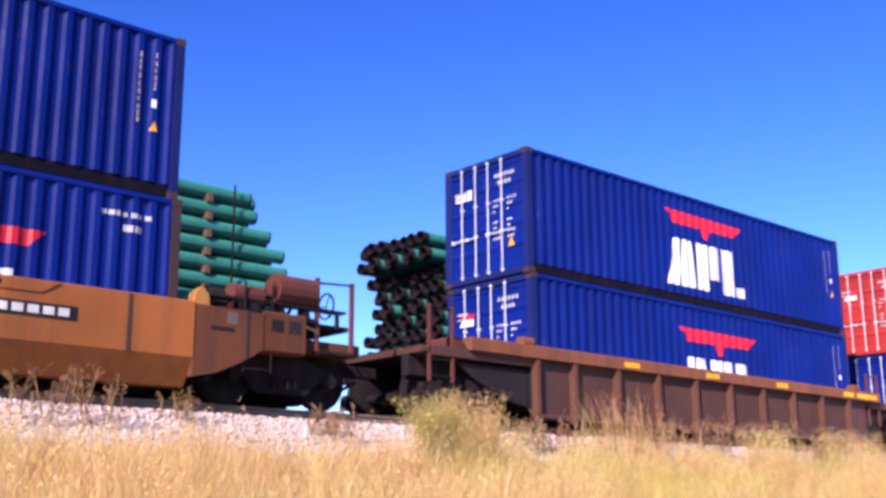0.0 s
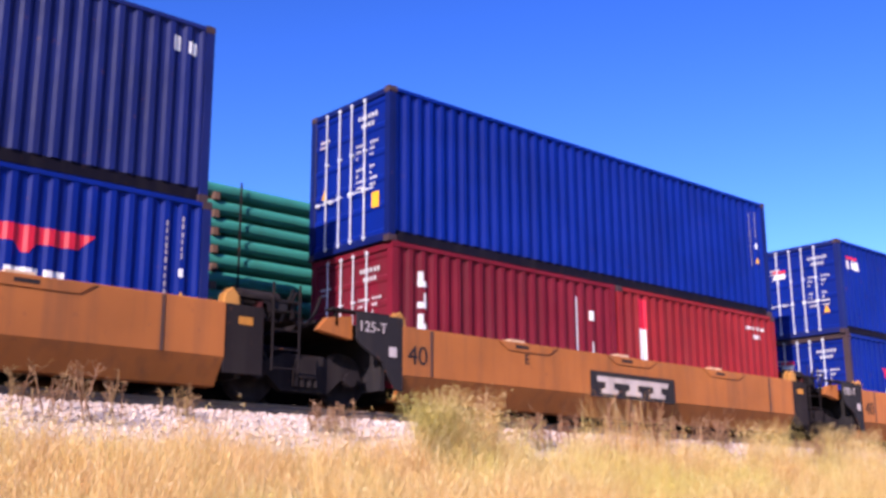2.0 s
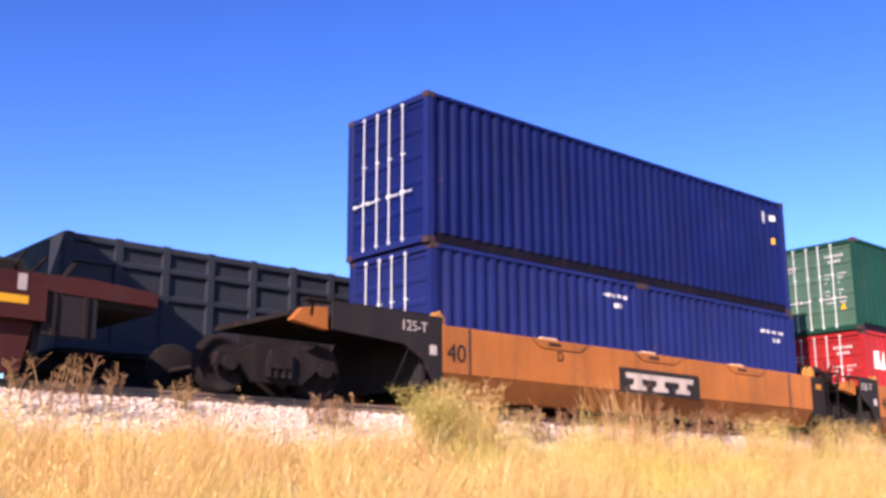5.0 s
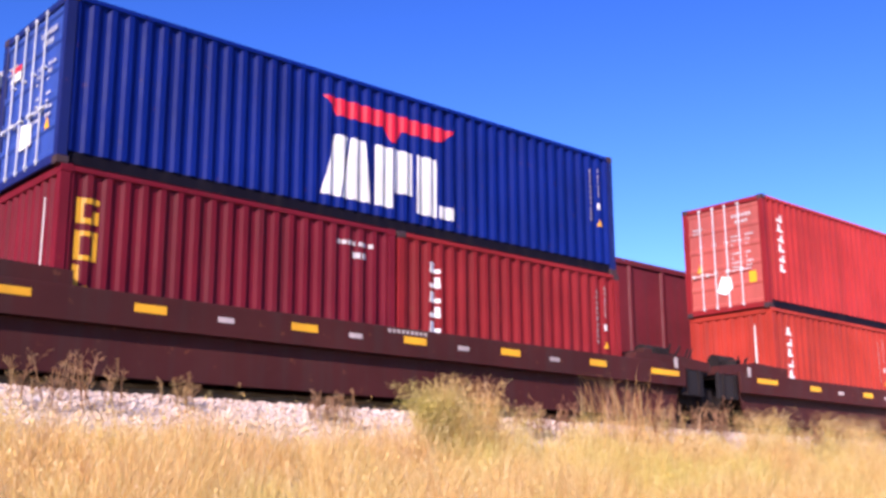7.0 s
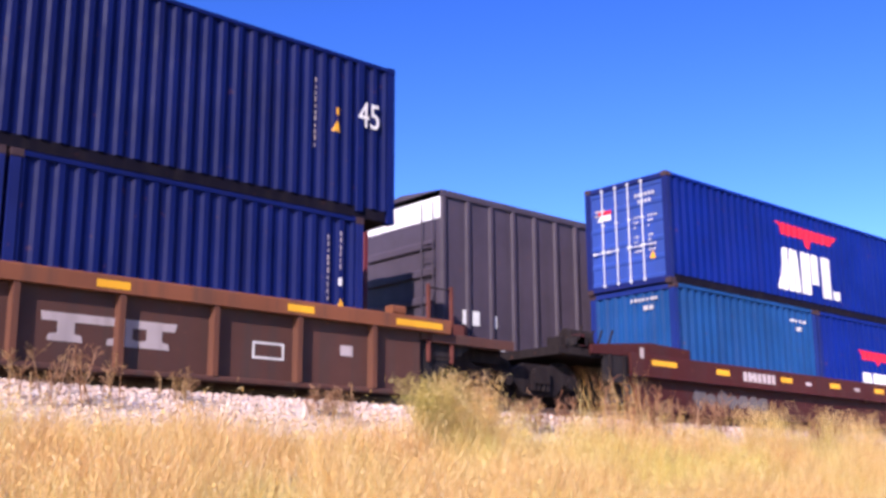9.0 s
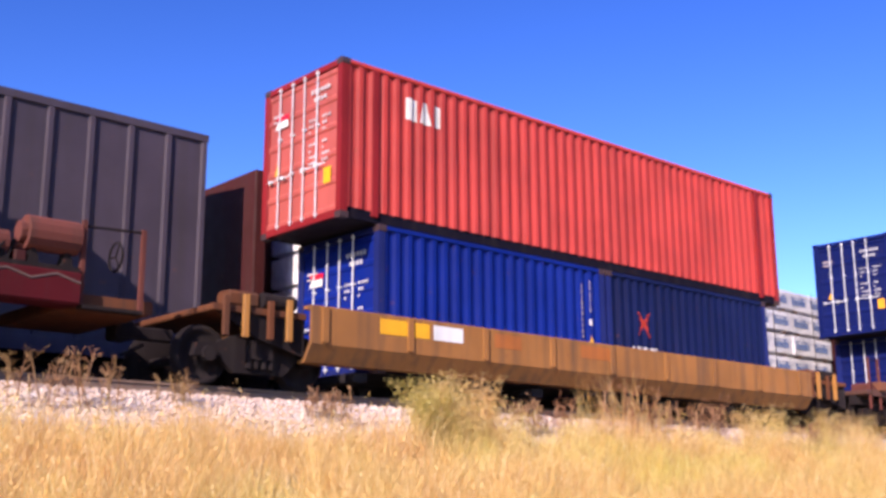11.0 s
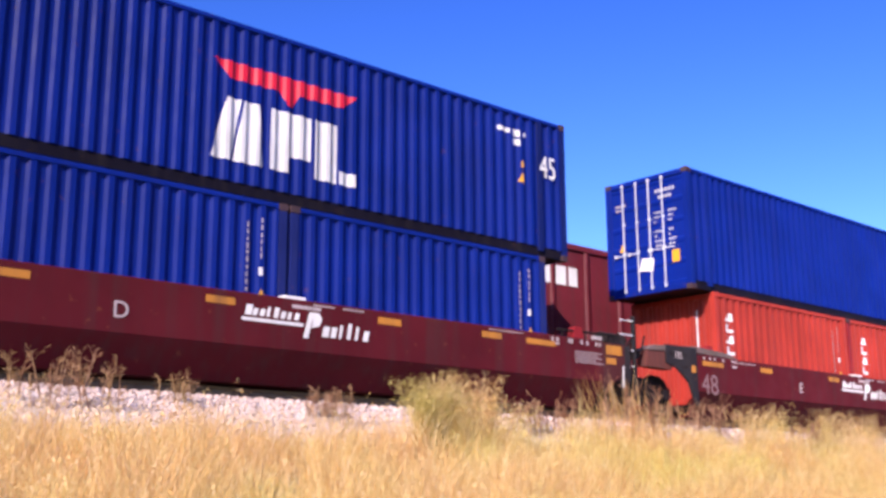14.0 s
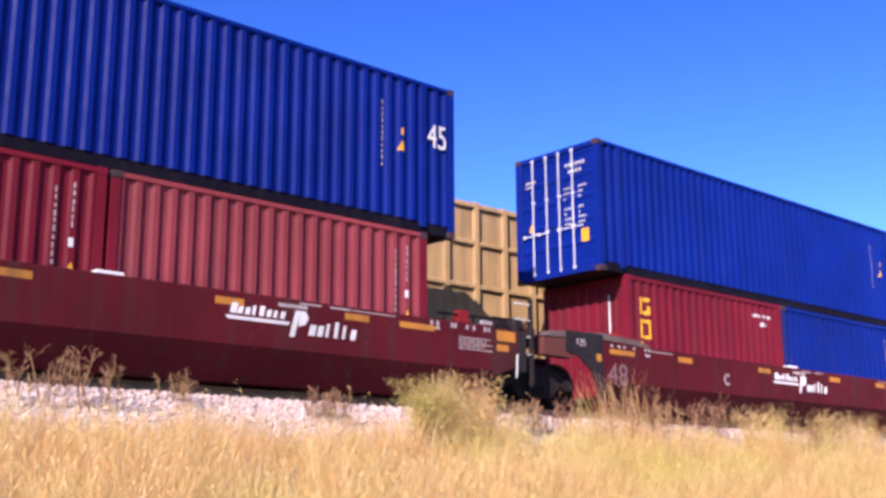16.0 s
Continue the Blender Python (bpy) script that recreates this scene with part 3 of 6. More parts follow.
def end_structure(car, L, left, right, mat, number):
    """Black end plates with a wheel arch, deck, hand rails and ladders at both ends; left and right are the distances to the joints."""
    arch = [(-left + 0.75, 1.55), (-0.06, 1.55), (-0.06, 0.30), (-0.22, 0.32), (-0.50, 0.75), (-0.95, 1.00), (-left + 0.75, 1.10)]
    side_l = Shape().prism(arch, "y", -0.235, -0.19)
    part("end_plate", side_l.mesh("end_plate", BLACK), car, label="black end plate with a wheel arch")
    part("end_plate", Shape().prism(arch, "y", WIDE + 0.19, WIDE + 0.235).mesh("end_plate", BLACK), car, label="black end plate with a wheel arch")
    if number:
        part("number", letters("125-T", 0.25, FADED), car, (-1.02, -0.245, 1.24), "white stencilled number")
    plate(car, "placard", -0.36, -0.20, 0.86, 1.03, FADED, "pale stencil patch", -0.235)
    bracket = Shape().prism([(-left + 0.05, 1.20), (-left + 0.75, 1.10), (-left + 0.75, 1.50), (-left + 0.25, 1.42)], "y", -0.10, 0.05)
    part("bracket", bracket.mesh("bracket", mat), car, label="painted end bracket")
    for x0, x1, s in ((-left + 0.1, -0.1, -1), (L + 0.1, L + right - 0.1, 1)):
        part("deck", Shape().box(x0, x1, 0.05, WIDE - 0.05, 1.30, 1.38, 0.01).mesh("deck", GRIME), car, label="dirty steel end deck")
        part("bulkhead", Shape().box(x0 + 0.25 if s > 0 else x1 - 0.35, x0 + 0.35 if s > 0 else x1 - 0.25, -0.1, WIDE + 0.1, 0.3, 1.3).mesh("bulkhead", BLACK), car)
        part("walkway", Shape().box(x0 + 0.2, x1 - 0.2, -0.16, 0.04, 1.55, 1.59).box(x0 + 0.3, x0 + 0.36, -0.1, -0.05, 1.3, 1.56).box(x1 - 0.36, x1 - 0.3, -0.1, -0.05, 1.3, 1.56).mesh("walkway", GRIME), car)
    if right < 2.5:
        r = Shape().box(L + 0.06, L + 0.75, -0.235, -0.19, 0.35, 1.40, 0.01)
        part("end_plate", r.mesh("end_plate", GRIME), car, label="black end plate")
        plate(car, "reflector", L + 0.30, L + 0.55, 1.10, 1.22, OCHRE, "amber reflector", -0.235)
    for x in (L + 0.95, L + 1.45):
        h = Shape().tube((x, -0.18, 0.45), (x, -0.18, 1.85), 0.018, 6)
        part("grab_rail", h.mesh("grab_rail", GRIME), car)
    rungs = Shape()
    for z in (0.5, 0.8, 1.1, 1.4):
        rungs.tube((L + 0.95, -0.18, z), (L + 1.45, -0.18, z), 0.014, 6)
    part("ladder", rungs.mesh("ladder", GRIME), car)
    clutter(car, L + 0.3, 1.40, int(L * 10) + (3 if number else 4))
    ear = [(0.02, 1.36), (0.30, 1.36), (0.28, 1.54), (0.17, 1.66), (0.06, 1.56)]
    for x in (-0.28, L + 0.02):
        part("guide", Shape().prism([(x + a, b) for a, b in ear], "y", -0.22, -0.15).mesh("guide", YELLOW_TAN), car, label="tan-yellow container guide ear")
        part("guide", Shape().prism([(x + a, b) for a, b in ear], "y", -0.08, -0.02).mesh("guide", YELLOW_TAN), car, label="tan-yellow container guide ear")


def well_floor(car, L, mat):
    for i in range(7):
        x = 0.2 + i * (L - 0.7) / 6
        part("cross_beam", Shape().box(x, x + 0.3, 0.1, WIDE - 0.1, 0.20, 0.36, 0.02).mesh("cross_beam", BLACK), car)


def well_side(x0, x1, top, crease, low):
    """Upright upper web, a lower panel that tucks in under the load, a folded top flange."""
    foot = -0.25 + 0.60 * (crease - low)
    s = Shape()
    s.prism([(-0.25, top - 0.012), (-0.25, crease), (foot, low + 0.01), (foot + 0.2, low), (foot + 0.2, low + 0.05), (foot + 0.05, low + 0.06), (-0.19, crease + 0.03), (-0.19, top - 0.06), (-0.02, top - 0.06), (-0.02, top), (-0.238, top)], "x", x0, x1)
    return s


def tan_well(x, letter, plate_at, number=True, last=(1.79, 1.79), short_plate=False):
    """A tan well unit for forty-foot boxes, jointed to its neighbours."""
    L = F40
    car = thing("well_car", x, FACE, 0, "weathered tan steel double-stack well car", "railcar", "well cars")
    car.location.x += 0.14
    side_pair(car, "side_wall", well_side(-0.06, L + 0.06, 1.41, 0.58, 0.15), TAN)
    for a in (2.2, 5.3, 8.6):
        prof = [(a, 1.395), (a + 1.6, 1.395), (a + 1.35, 1.24), (a + 0.25, 1.24)]
        part("pocket", Shape().prism(prof, "y", -0.272, -0.249).mesh("pocket", TAN), car)
        part("pad", Shape().box(a + 0.35, a + 0.75, -0.22, -0.03, 1.405, 1.455, 0.01).mesh("pad", WORN_PAD), car, label="pale lifting pad")
        plate(car, "slot", a + 0.45, a + 0.8, 1.29, 1.35, BLACK, "dark slot", -0.272)
    for a in (0.55, 11.2):
        part("seam", Shape().box(a, a + 0.05, -0.262, -0.249, 0.58, 1.39).mesh("seam", RIB_BROWN), car)
    if short_plate:
        plate(car, "name_plate", plate_at, plate_at + 2.3, 0.90, 1.10, BLACK, "dark plate with pale marks", -0.25)
        bars = Shape()
        for i in range(10):
            if i != 4:
                bars.box(plate_at + 0.14 + i * 0.21, plate_at + 0.29 + i * 0.21, -0.262, -0.255, 0.95, 1.06)
        part("mark", bars.mesh("mark", WHITE), car, label="pale stencilled bars")
    else:
        plate(car, "name_plate", plate_at, plate_at + 2.72, 0.53, 1.05, BLACK, "dark plate with a white block logo", -0.262, 0.02)
        logo = Shape()
        q = plate_at
        logo.prism([(q + 0.20, 0.84), (q + 2.46, 0.84), (q + 2.50, 0.95), (q + 0.18, 0.95)], "y", -0.292, -0.281)
        for o in (0.44, 1.20, 1.98):
            logo.prism([(q + o - 0.12, 0.61), (q + o + 0.38, 0.61), (q + o + 0.38, 0.69), (q + o + 0.26, 0.72), (q + o + 0.26, 0.84), (q + o, 0.84), (q + o, 0.72), (q + o - 0.12, 0.69)], "y", -0.2915, -0.281)
        part("logo", logo.mesh("logo", cached(("dulllogo",), lambda: paint("dull_logo", (0.46, 0.38, 0.36), 0.6, 0.4, 0.3))), car, label="dull white block logo")
    part("number", letters("40", 0.46, BLACK), car, (0.03, -0.256, 0.78), "black stencilled number")
    part("letter", letters(letter, 0.26, BLACK), car, (2.9 if not short_plate else 7.5, -0.256, 1.02), "black stencilled letter")
    well_floor(car, L, TAN)
    end_structure(car, L, last[0], last[1], TAN, True if number else None)
    if last[1] > 2.5:
        part("draft_side", Shape().prism([(L + 0.06, 0.30), (L + 0.06, 1.38), (L + 1.26, 1.36), (L + 1.26, 0.80), (L + 0.95, 0.60), (L + 0.45, 0.38)], "y", -0.235, -0.1).mesh("draft_side", SOOTY_TAN), car, label="sooty tan end framing over the truck")
        part("end_box", Shape().box(L + 1.26, L + 2.06, -0.22, 0.3, 0.78, 1.42, 0.03).mesh("end_box", SOOTY_TAN), car, label="grimy tan end box")
        for q in (L + 1.42, L + 1.74):
            plate(car, "slot", q, q + 0.22, 1.10, 1.30, BLACK, "dark slot", -0.22)
        plate(car, "slot", L + 0.35, L + 0.75, 1.02, 1.08, BLACK, "dark slot", -0.235)
        plate(car, "placard", L + 0.62, L + 0.80, 1.14, 1.32, COVER_GREY, "pale stencil patch", -0.235)
        part("seam", Shape().box(L + 0.92, L + 0.98, -0.25, -0.234, 0.62, 1.37).mesh("seam", RIB_BROWN), car)
        brake_end(car, L + 0.6, L + 2.3, 1.40, L + 3.3)
        truck(car, L + 1.9, MID)
        coupler(car, L + 2.4, MID, 1)
    truck(car, -last[0], MID)
    NEAR.append(car)
    return car


def brake_end(car, x0, x1, z, tip):
    """The hand-brake end of a car: rusty reservoir and cylinder on brackets, posts with a cross rail, pipes and a beam to the coupler."""
    w = x1 - x0
    part("air_reservoir", Shape().tube((x0 + 0.55 * w, -0.05, z + 0.42), (x0 + 0.98 * w, -0.05, z + 0.42), 0.24, 14).tube((x0 + 0.50 * w, -0.05, z + 0.42), (x0 + 0.55 * w, -0.05, z + 0.42), 0.15, 10).mesh("air_reservoir", RUST_GEAR), car, label="rusty brown air reservoir")
    part("brake_cylinder", Shape().tube((x0 + 0.10 * w, 0.0, z + 0.25), (x0 + 0.42 * w, 0.0, z + 0.25), 0.17, 12).tube((x0 + 0.42 * w, 0.0, z + 0.25), (x0 + 0.58 * w, 0.0, z + 0.22), 0.05, 8).mesh("brake_cylinder", RUST_GEAR), car, label="rusty brake cylinder")
    for q in (0.14, 0.36, 0.62, 0.90):
        part("bracket", Shape().prism([(x0 + q * w - 0.09, z - 0.02), (x0 + q * w + 0.09, z - 0.02), (x0 + q * w + 0.03, z + 0.24), (x0 + q * w - 0.03, z + 0.24)], "y", -0.12, 0.06).mesh("bracket", GRIME), car)
    part("deck", Shape().box(x0 - 0.1, x1, -0.18, WIDE + 0.1, z - 0.07, z, 0.01).mesh("deck", GRIME), car, label="dirty steel end deck")
    part("end_beam", Shape().box(x1 - 0.1, tip, 0.0, WIDE, z - 0.52, z - 0.32, 0.03).mesh("end_beam", SOOTY_TAN), car, label="sooty end beam")
    post = Shape().box(-0.035, 0.035, -0.035, 0.035, z - 0.50, z + 0.70, 0.008).mesh("post", RUST_GEAR)
    for q in (x1 + 0.05, tip - 0.25):
        part("post", post, car, (q, -0.1, 0), "rusty upright post")
    part("cross_rail", Shape().tube((x1 + 0.05, -0.1, z + 0.62), (tip - 0.25, -0.1, z + 0.66), 0.02, 6).mesh("cross_rail", GRIME), car)
    part("step", Shape().box(x1 + 0.05, tip - 0.25, -0.2, 0.0, z - 0.55, z - 0.50).mesh("step", GRIME), car)
    wheel, c = Shape(), Vector((tip - 0.45, 0.35, z + 0.35))
    ring = [c + Vector((0.02 * k, 0.22 * math.cos(0.5236 * k), 0.22 * math.sin(0.5236 * k))) * 1.0 - Vector((0.02 * k, 0, 0)) for k in range(13)]
    for q, r in zip(ring, ring[1:]):
        wheel.tube(q, r, 0.018, 6)
    for k in (0, 4, 8):
        wheel.tube(c, ring[k], 0.012, 6)
    part("hand_brake_wheel", wheel.mesh("hand_brake_wheel", GRIME), car, label="spoked hand-brake wheel")
    pipe = [Vector((x0 + k * 0.2 * w, -0.2, z - 0.12 - 0.10 * (k % 2))) for k in range(6)]
    run = Shape()
    for q, r in zip(pipe, pipe[1:]):
        run.tube(q, r, 0.018, 6)
    part("brake_pipe", run.mesh("brake_pipe", COVER_GREY), car)


def clutter(car, x, z, seed):
    """Hoses, levers, brackets and a small reservoir about an end deck."""
    rng = random.Random(seed)
    for i in range(4):
        a, y = x + rng.uniform(0, 1.1), rng.uniform(-0.16, 0.1)
        p = [Vector((a + 0.16 * k + rng.uniform(-0.05, 0.05), y, z + 0.12 - 0.30 * math.sin(k * 1.0) + rng.uniform(-0.04, 0.04))) for k in range(5)]
        s = Shape()
        for q, r in zip(p, p[1:]):
            s.tube(q, r, 0.022, 6)
        part("hose", s.mesh("hose", GRIME), car)
    for i in range(2):
        a, h = x + rng.uniform(0, 1.2), rng.uniform(0.10, 0.28)
        part("lever", Shape().tube((a, -0.12, z - 0.1), (a + rng.uniform(-0.2, 0.2), -0.1, z + h), 0.016, 6).mesh("lever", GRIME), car)
    for i in range(3):
        a, w, h = x + rng.uniform(0, 1.0), rng.uniform(0.12, 0.35), rng.uniform(0.1, 0.28)
        part("bracket", Shape().box(a, a + w, -0.14, 0.1, z - 0.03, z + h, 0.02).mesh("bracket", (GRIME, BLACK, OXIDE)[i]), car)
    a = x + rng.uniform(0.1, 0.6)
    part("air_reservoir", Shape().tube((a, 0.25, z + 0.2), (a + 0.7, 0.25, z + 0.2), 0.17, 12).mesh("air_reservoir", GRIME), car)


def maroon_well(x, letter, ends=(2.12, 2.12), name_at=5.78, brake=False):
    """A maroon well unit for boxes up to forty-eight feet."""
    L = F45
    car = thing("well_car", x, FACE, 0, "faded maroon steel double-stack well car", "railcar", "well cars")
    car.location.x += 0.14
    side_pair(car, "side_wall", well_side(-0.5, L + 0.5, 1.38, 0.57, 0.02), CAR_MAROON)
    for a in (2.0, 5.14, 8.41, 10.83):
        plate(car, "reflector", a, a + 0.5, 1.16, 1.27, OCHRE, "dirty amber reflector")
    for a in (-0.32, 12.0):
        plate(car, "reflector", a, a + 0.80, 1.15, 1.25, OCHRE, "dirty amber reflector")
    part("number", letters("48", 0.64, DIM), car, (-0.40, -0.256, 0.52), "faded white stencilled number")
    part("letter", letters(letter, 0.34, FADED), car, (3.68, -0.256, 0.78), "white stencilled letter")
    name = Shape()
    for i, (w, h) in enumerate(((0.11, 0.16), (0.08, 0.11), (0.08, 0.11), (0.05, 0.15), (0.08, 0.16), (0.08, 0.11), (0.06, 0.11), (0.08, 0.11))):
        o = name_at + 0.04 + i * 0.128
        name.prism([(o, 1.045), (o + w, 1.045), (o + w + 0.03, 1.045 + h), (o + 0.03, 1.045 + h)], "y", -0.258, -0.249)
    name.prism([(name_at, 0.955), (name_at + 1.10, 0.955), (name_at + 1.12, 1.005), (name_at - 0.03, 1.005)], "y", -0.258, -0.249)
    o = name_at + 1.12
    name.prism([(o, 0.78), (o + 0.09, 0.78), (o + 0.20, 1.20), (o + 0.11, 1.20)], "y", -0.258, -0.249)
    name.prism([(o + 0.16, 0.95), (o + 0.30, 0.99), (o + 0.36, 1.10), (o + 0.30, 1.20), (o + 0.20, 1.20)], "y", -0.2575, -0.249)
    for i, (w, h) in enumerate(((0.12, 0.17), (0.10, 0.17), (0.05, 0.22), (0.07, 0.26), (0.05, 0.22), (0.10, 0.17))):
        q = o + 0.36 + i * 0.165
        name.prism([(q, 0.83), (q + w, 0.83), (q + w + 0.04, 0.83 + h), (q + 0.04, 0.83 + h)], "y", -0.258, -0.249)
    part("logo", name.mesh("logo", FADED if letter == "A" else WHITE), car, label="white painted lettering reduced to bars")
    small = Shape()
    rng = random.Random(letter)
    for k, e in enumerate((14.18, 14.05, 14.20, 14.0, 14.22)):
        q = 13.38
        while q < e:
            w = rng.uniform(0.04, 0.12)
            small.box(q, min(q + w, e), -0.256, -0.249, 1.10 - 0.05 * k, 1.122 - 0.05 * k)
            q += w + 0.03
    small.box(11.0, 11.9, -0.256, -0.249, 1.315, 1.33).box(0.9, 1.8, -0.256, -0.249, 1.30, 1.315)
    for q in (12.70, 12.84, 13.18, 13.26, 13.55, 13.72, 14.0, 14.1, -0.28, -0.05, 0.12, 0.45, 0.82, 0.94):
        small.box(q, q + 0.055, -0.256, -0.249, 1.26 if q > 9 else 1.29, 1.345)
    small.box(12.68, 12.92, -0.2555, -0.249, 1.20, 1.235).box(0.84, 1.0, -0.2555, -0.249, 1.18, 1.23)
    for q in (name_at + 1.3, name_at + 1.9):
        small.box(q, q + 0.42, -0.256, -0.249, 1.31, 1.335)
    small.box(name_at + 0.9, name_at + 1.45, -0.256, -0.249, 1.235, 1.29)
    if letter == "A":
        for i in range(6):
            small.box(2.40 + 0.19 * i, 2.53 + 0.19 * i, -0.256, -0.249, 0.88, 0.93).box(2.40 + 0.19 * i, 2.53 + 0.19 * i, -0.256, -0.249, 1.02, 1.07).box(2.44 + 0.19 * i, 2.49 + 0.19 * i, -0.2555, -0.249, 0.93, 1.02)
        for a in (1.5, 1.75):
            small.box(a, a + 0.12, -0.256, -0.249, 0.92, 1.10)
        part("cover", Shape().prism([(6.2, 1.37), (8.0, 1.37), (7.9, 1.44), (6.25, 1.47)], "y", -0.26, 0.0).mesh("cover", WHITE), car, label="white flat cover plate")
    part("mark", small.mesh("mark", FADED), car, label="small white stencil bars")
    part("pad", Shape().box(6.55, 6.95, -0.22, -0.03, 1.365, 1.43, 0.01).mesh("pad", WHITE), car, label="white lifting pad")
    for a in (-0.1, 13.4):
        part("guide", Shape().prism([(a, 1.36), (a + 0.3, 1.36), (a + 0.25, 1.62), (a + 0.06, 1.62)], "y", -0.20, -0.03).mesh("guide", BRICK), car, label="red corner guide")
    well_floor(car, L, CAR_MAROON)
    arch = [(-ends[0] + 0.5, 1.52), (-0.5, 1.52), (-0.5, 0.25), (-0.62, 0.27), (-0.85, 0.75), (-1.25, 1.02), (-ends[0] + 0.5, 1.12)]
    for y0, y1 in ((-0.235, -0.19), (WIDE + 0.19, WIDE + 0.235)):
        part("end_plate", Shape().prism(arch, "y", y0, y1).mesh("end_plate", BLACK), car, label="black end plate with a wheel arch")
    part("number", letters("125", 0.20, FADED), car, (-1.35, -0.245, 1.24), "white stencilled number")
    h = Shape().tube((L - 0.75, -0.15, 1.52), (L + 1.05, -0.15, 1.56), 0.024, 6)
    for q in (L - 0.6, L + 0.1, L + 0.95):
        h.tube((q, -0.15, 1.3), (q, -0.15, 1.53), 0.016, 6)
    part("hand_rail", h.mesh("hand_rail", GRIME), car, label="grimy end hand rail")
    part("cover", Shape().prism([(-ends[0] - 0.12, 1.36), (-ends[0] + 0.1, 1.47), (-0.5, 1.56), (0.7, 1.50), (1.1, 1.40), (1.1, 1.37), (0.6, 1.40), (-0.5, 1.42), (-ends[0] + 0.1, 1.36)], "y", -0.22, 0.10).mesh("cover", COVER_GREY), car, label="worn flat end cover")
    part("end_panel", Shape().box(L + 0.28, L + 0.55, -0.20, -0.15, 1.41, 1.48).mesh("end_panel", FADED), car, label="pale edge plate")
    for z in (1.30, 1.04):
        for a in (-1.5, -1.0):
            plate(car, "slot", a, a + 0.12, z, z + 0.05, GRIME, "dark slot", -0.235)
    plate(car, "placard", -0.72, -0.58, 0.97, 1.12, OCHRE, "pale yellow patch", -0.235)
    part("deck", Shape().box(-ends[0] + 0.1, -1.0, 0.02, WIDE - 0.02, 1.36, 1.43, 0.01).mesh("deck", GRIME), car, label="dirty steel end deck")
    part("deck", Shape().box(L - 0.6, L + ends[1] - 0.2, 0.02, WIDE - 0.02, 1.36, 1.43, 0.01).mesh("deck", GRIME), car, label="dirty steel end deck")
    for a in (L + 0.45,):
        part("bulkhead", Shape().box(a, a + 0.1, -0.1, WIDE + 0.1, 0.3, 1.36).mesh("bulkhead", BLACK), car)
    part("bracket", Shape().prism([(-ends[0] - 0.15, 1.00), (-ends[0] + 0.72, 0.98), (-ends[0] + 0.72, 1.38), (-ends[0] - 0.1, 1.34)], "y", -0.20, 0.05).mesh("bracket", RUST_GEAR), car, label="rusty faded end panel")
    part("end_wall", Shape().prism([(L + 0.5, 0.45), (L + 0.5, 1.365), (L + 1.2, 1.365), (L + 1.2, 0.70)], "y", -0.245, -0.19).mesh("end_wall", OXIDE), car, label="sooty maroon end wall")
    part("end_plate", Shape().box(L + 1.2, L + 1.42, -0.235, -0.19, 0.6, 1.36, 0.01).mesh("end_plate", BLACK), car, label="black end plate")
    plate(car, "reflector", L + 0.62, L + 1.10, 1.13, 1.32, OCHRE, "dirty amber reflector", -0.245)
    plate(car, "reflector", L + 0.62, L + 0.92, 0.94, 1.06, OCHRE, "dirty amber reflector", -0.245)
    if brake:
        brake_end(car, L + 0.9, L + 2.6, 1.42, L + 3.8)
        part("end_box", Shape().box(L + 1.44, L + 2.6, -0.2, 0.3, 0.90, 1.36, 0.03).mesh("end_box", CAR_MAROON), car, label="sooty maroon end box")
    else:
        part("post", Shape().box(L + 1.56, L + 1.64, -0.22, -0.14, 0.35, 2.02, 0.01).mesh("post", BLACK), car, label="black upright post")
        part("grab_rail", Shape().tube((L + 1.12, -0.25, 0.48), (L + 1.15, -0.25, 0.92), 0.016, 6).mesh("grab_rail", WHITE), car, label="white grab iron")
        for z in (0.95, 1.28, 1.60, 1.90):
            part("rung", Shape().tube((L + 1.14, -0.2, z), (L + 1.60, -0.2, z), 0.014, 6).mesh("rung", GALV), car, label="pale ladder rung")
    clutter(car, L + 0.7, 1.32, 7 + ord(letter))
    truck(car, -ends[0], MID)
    NEAR.append(car)
    return car


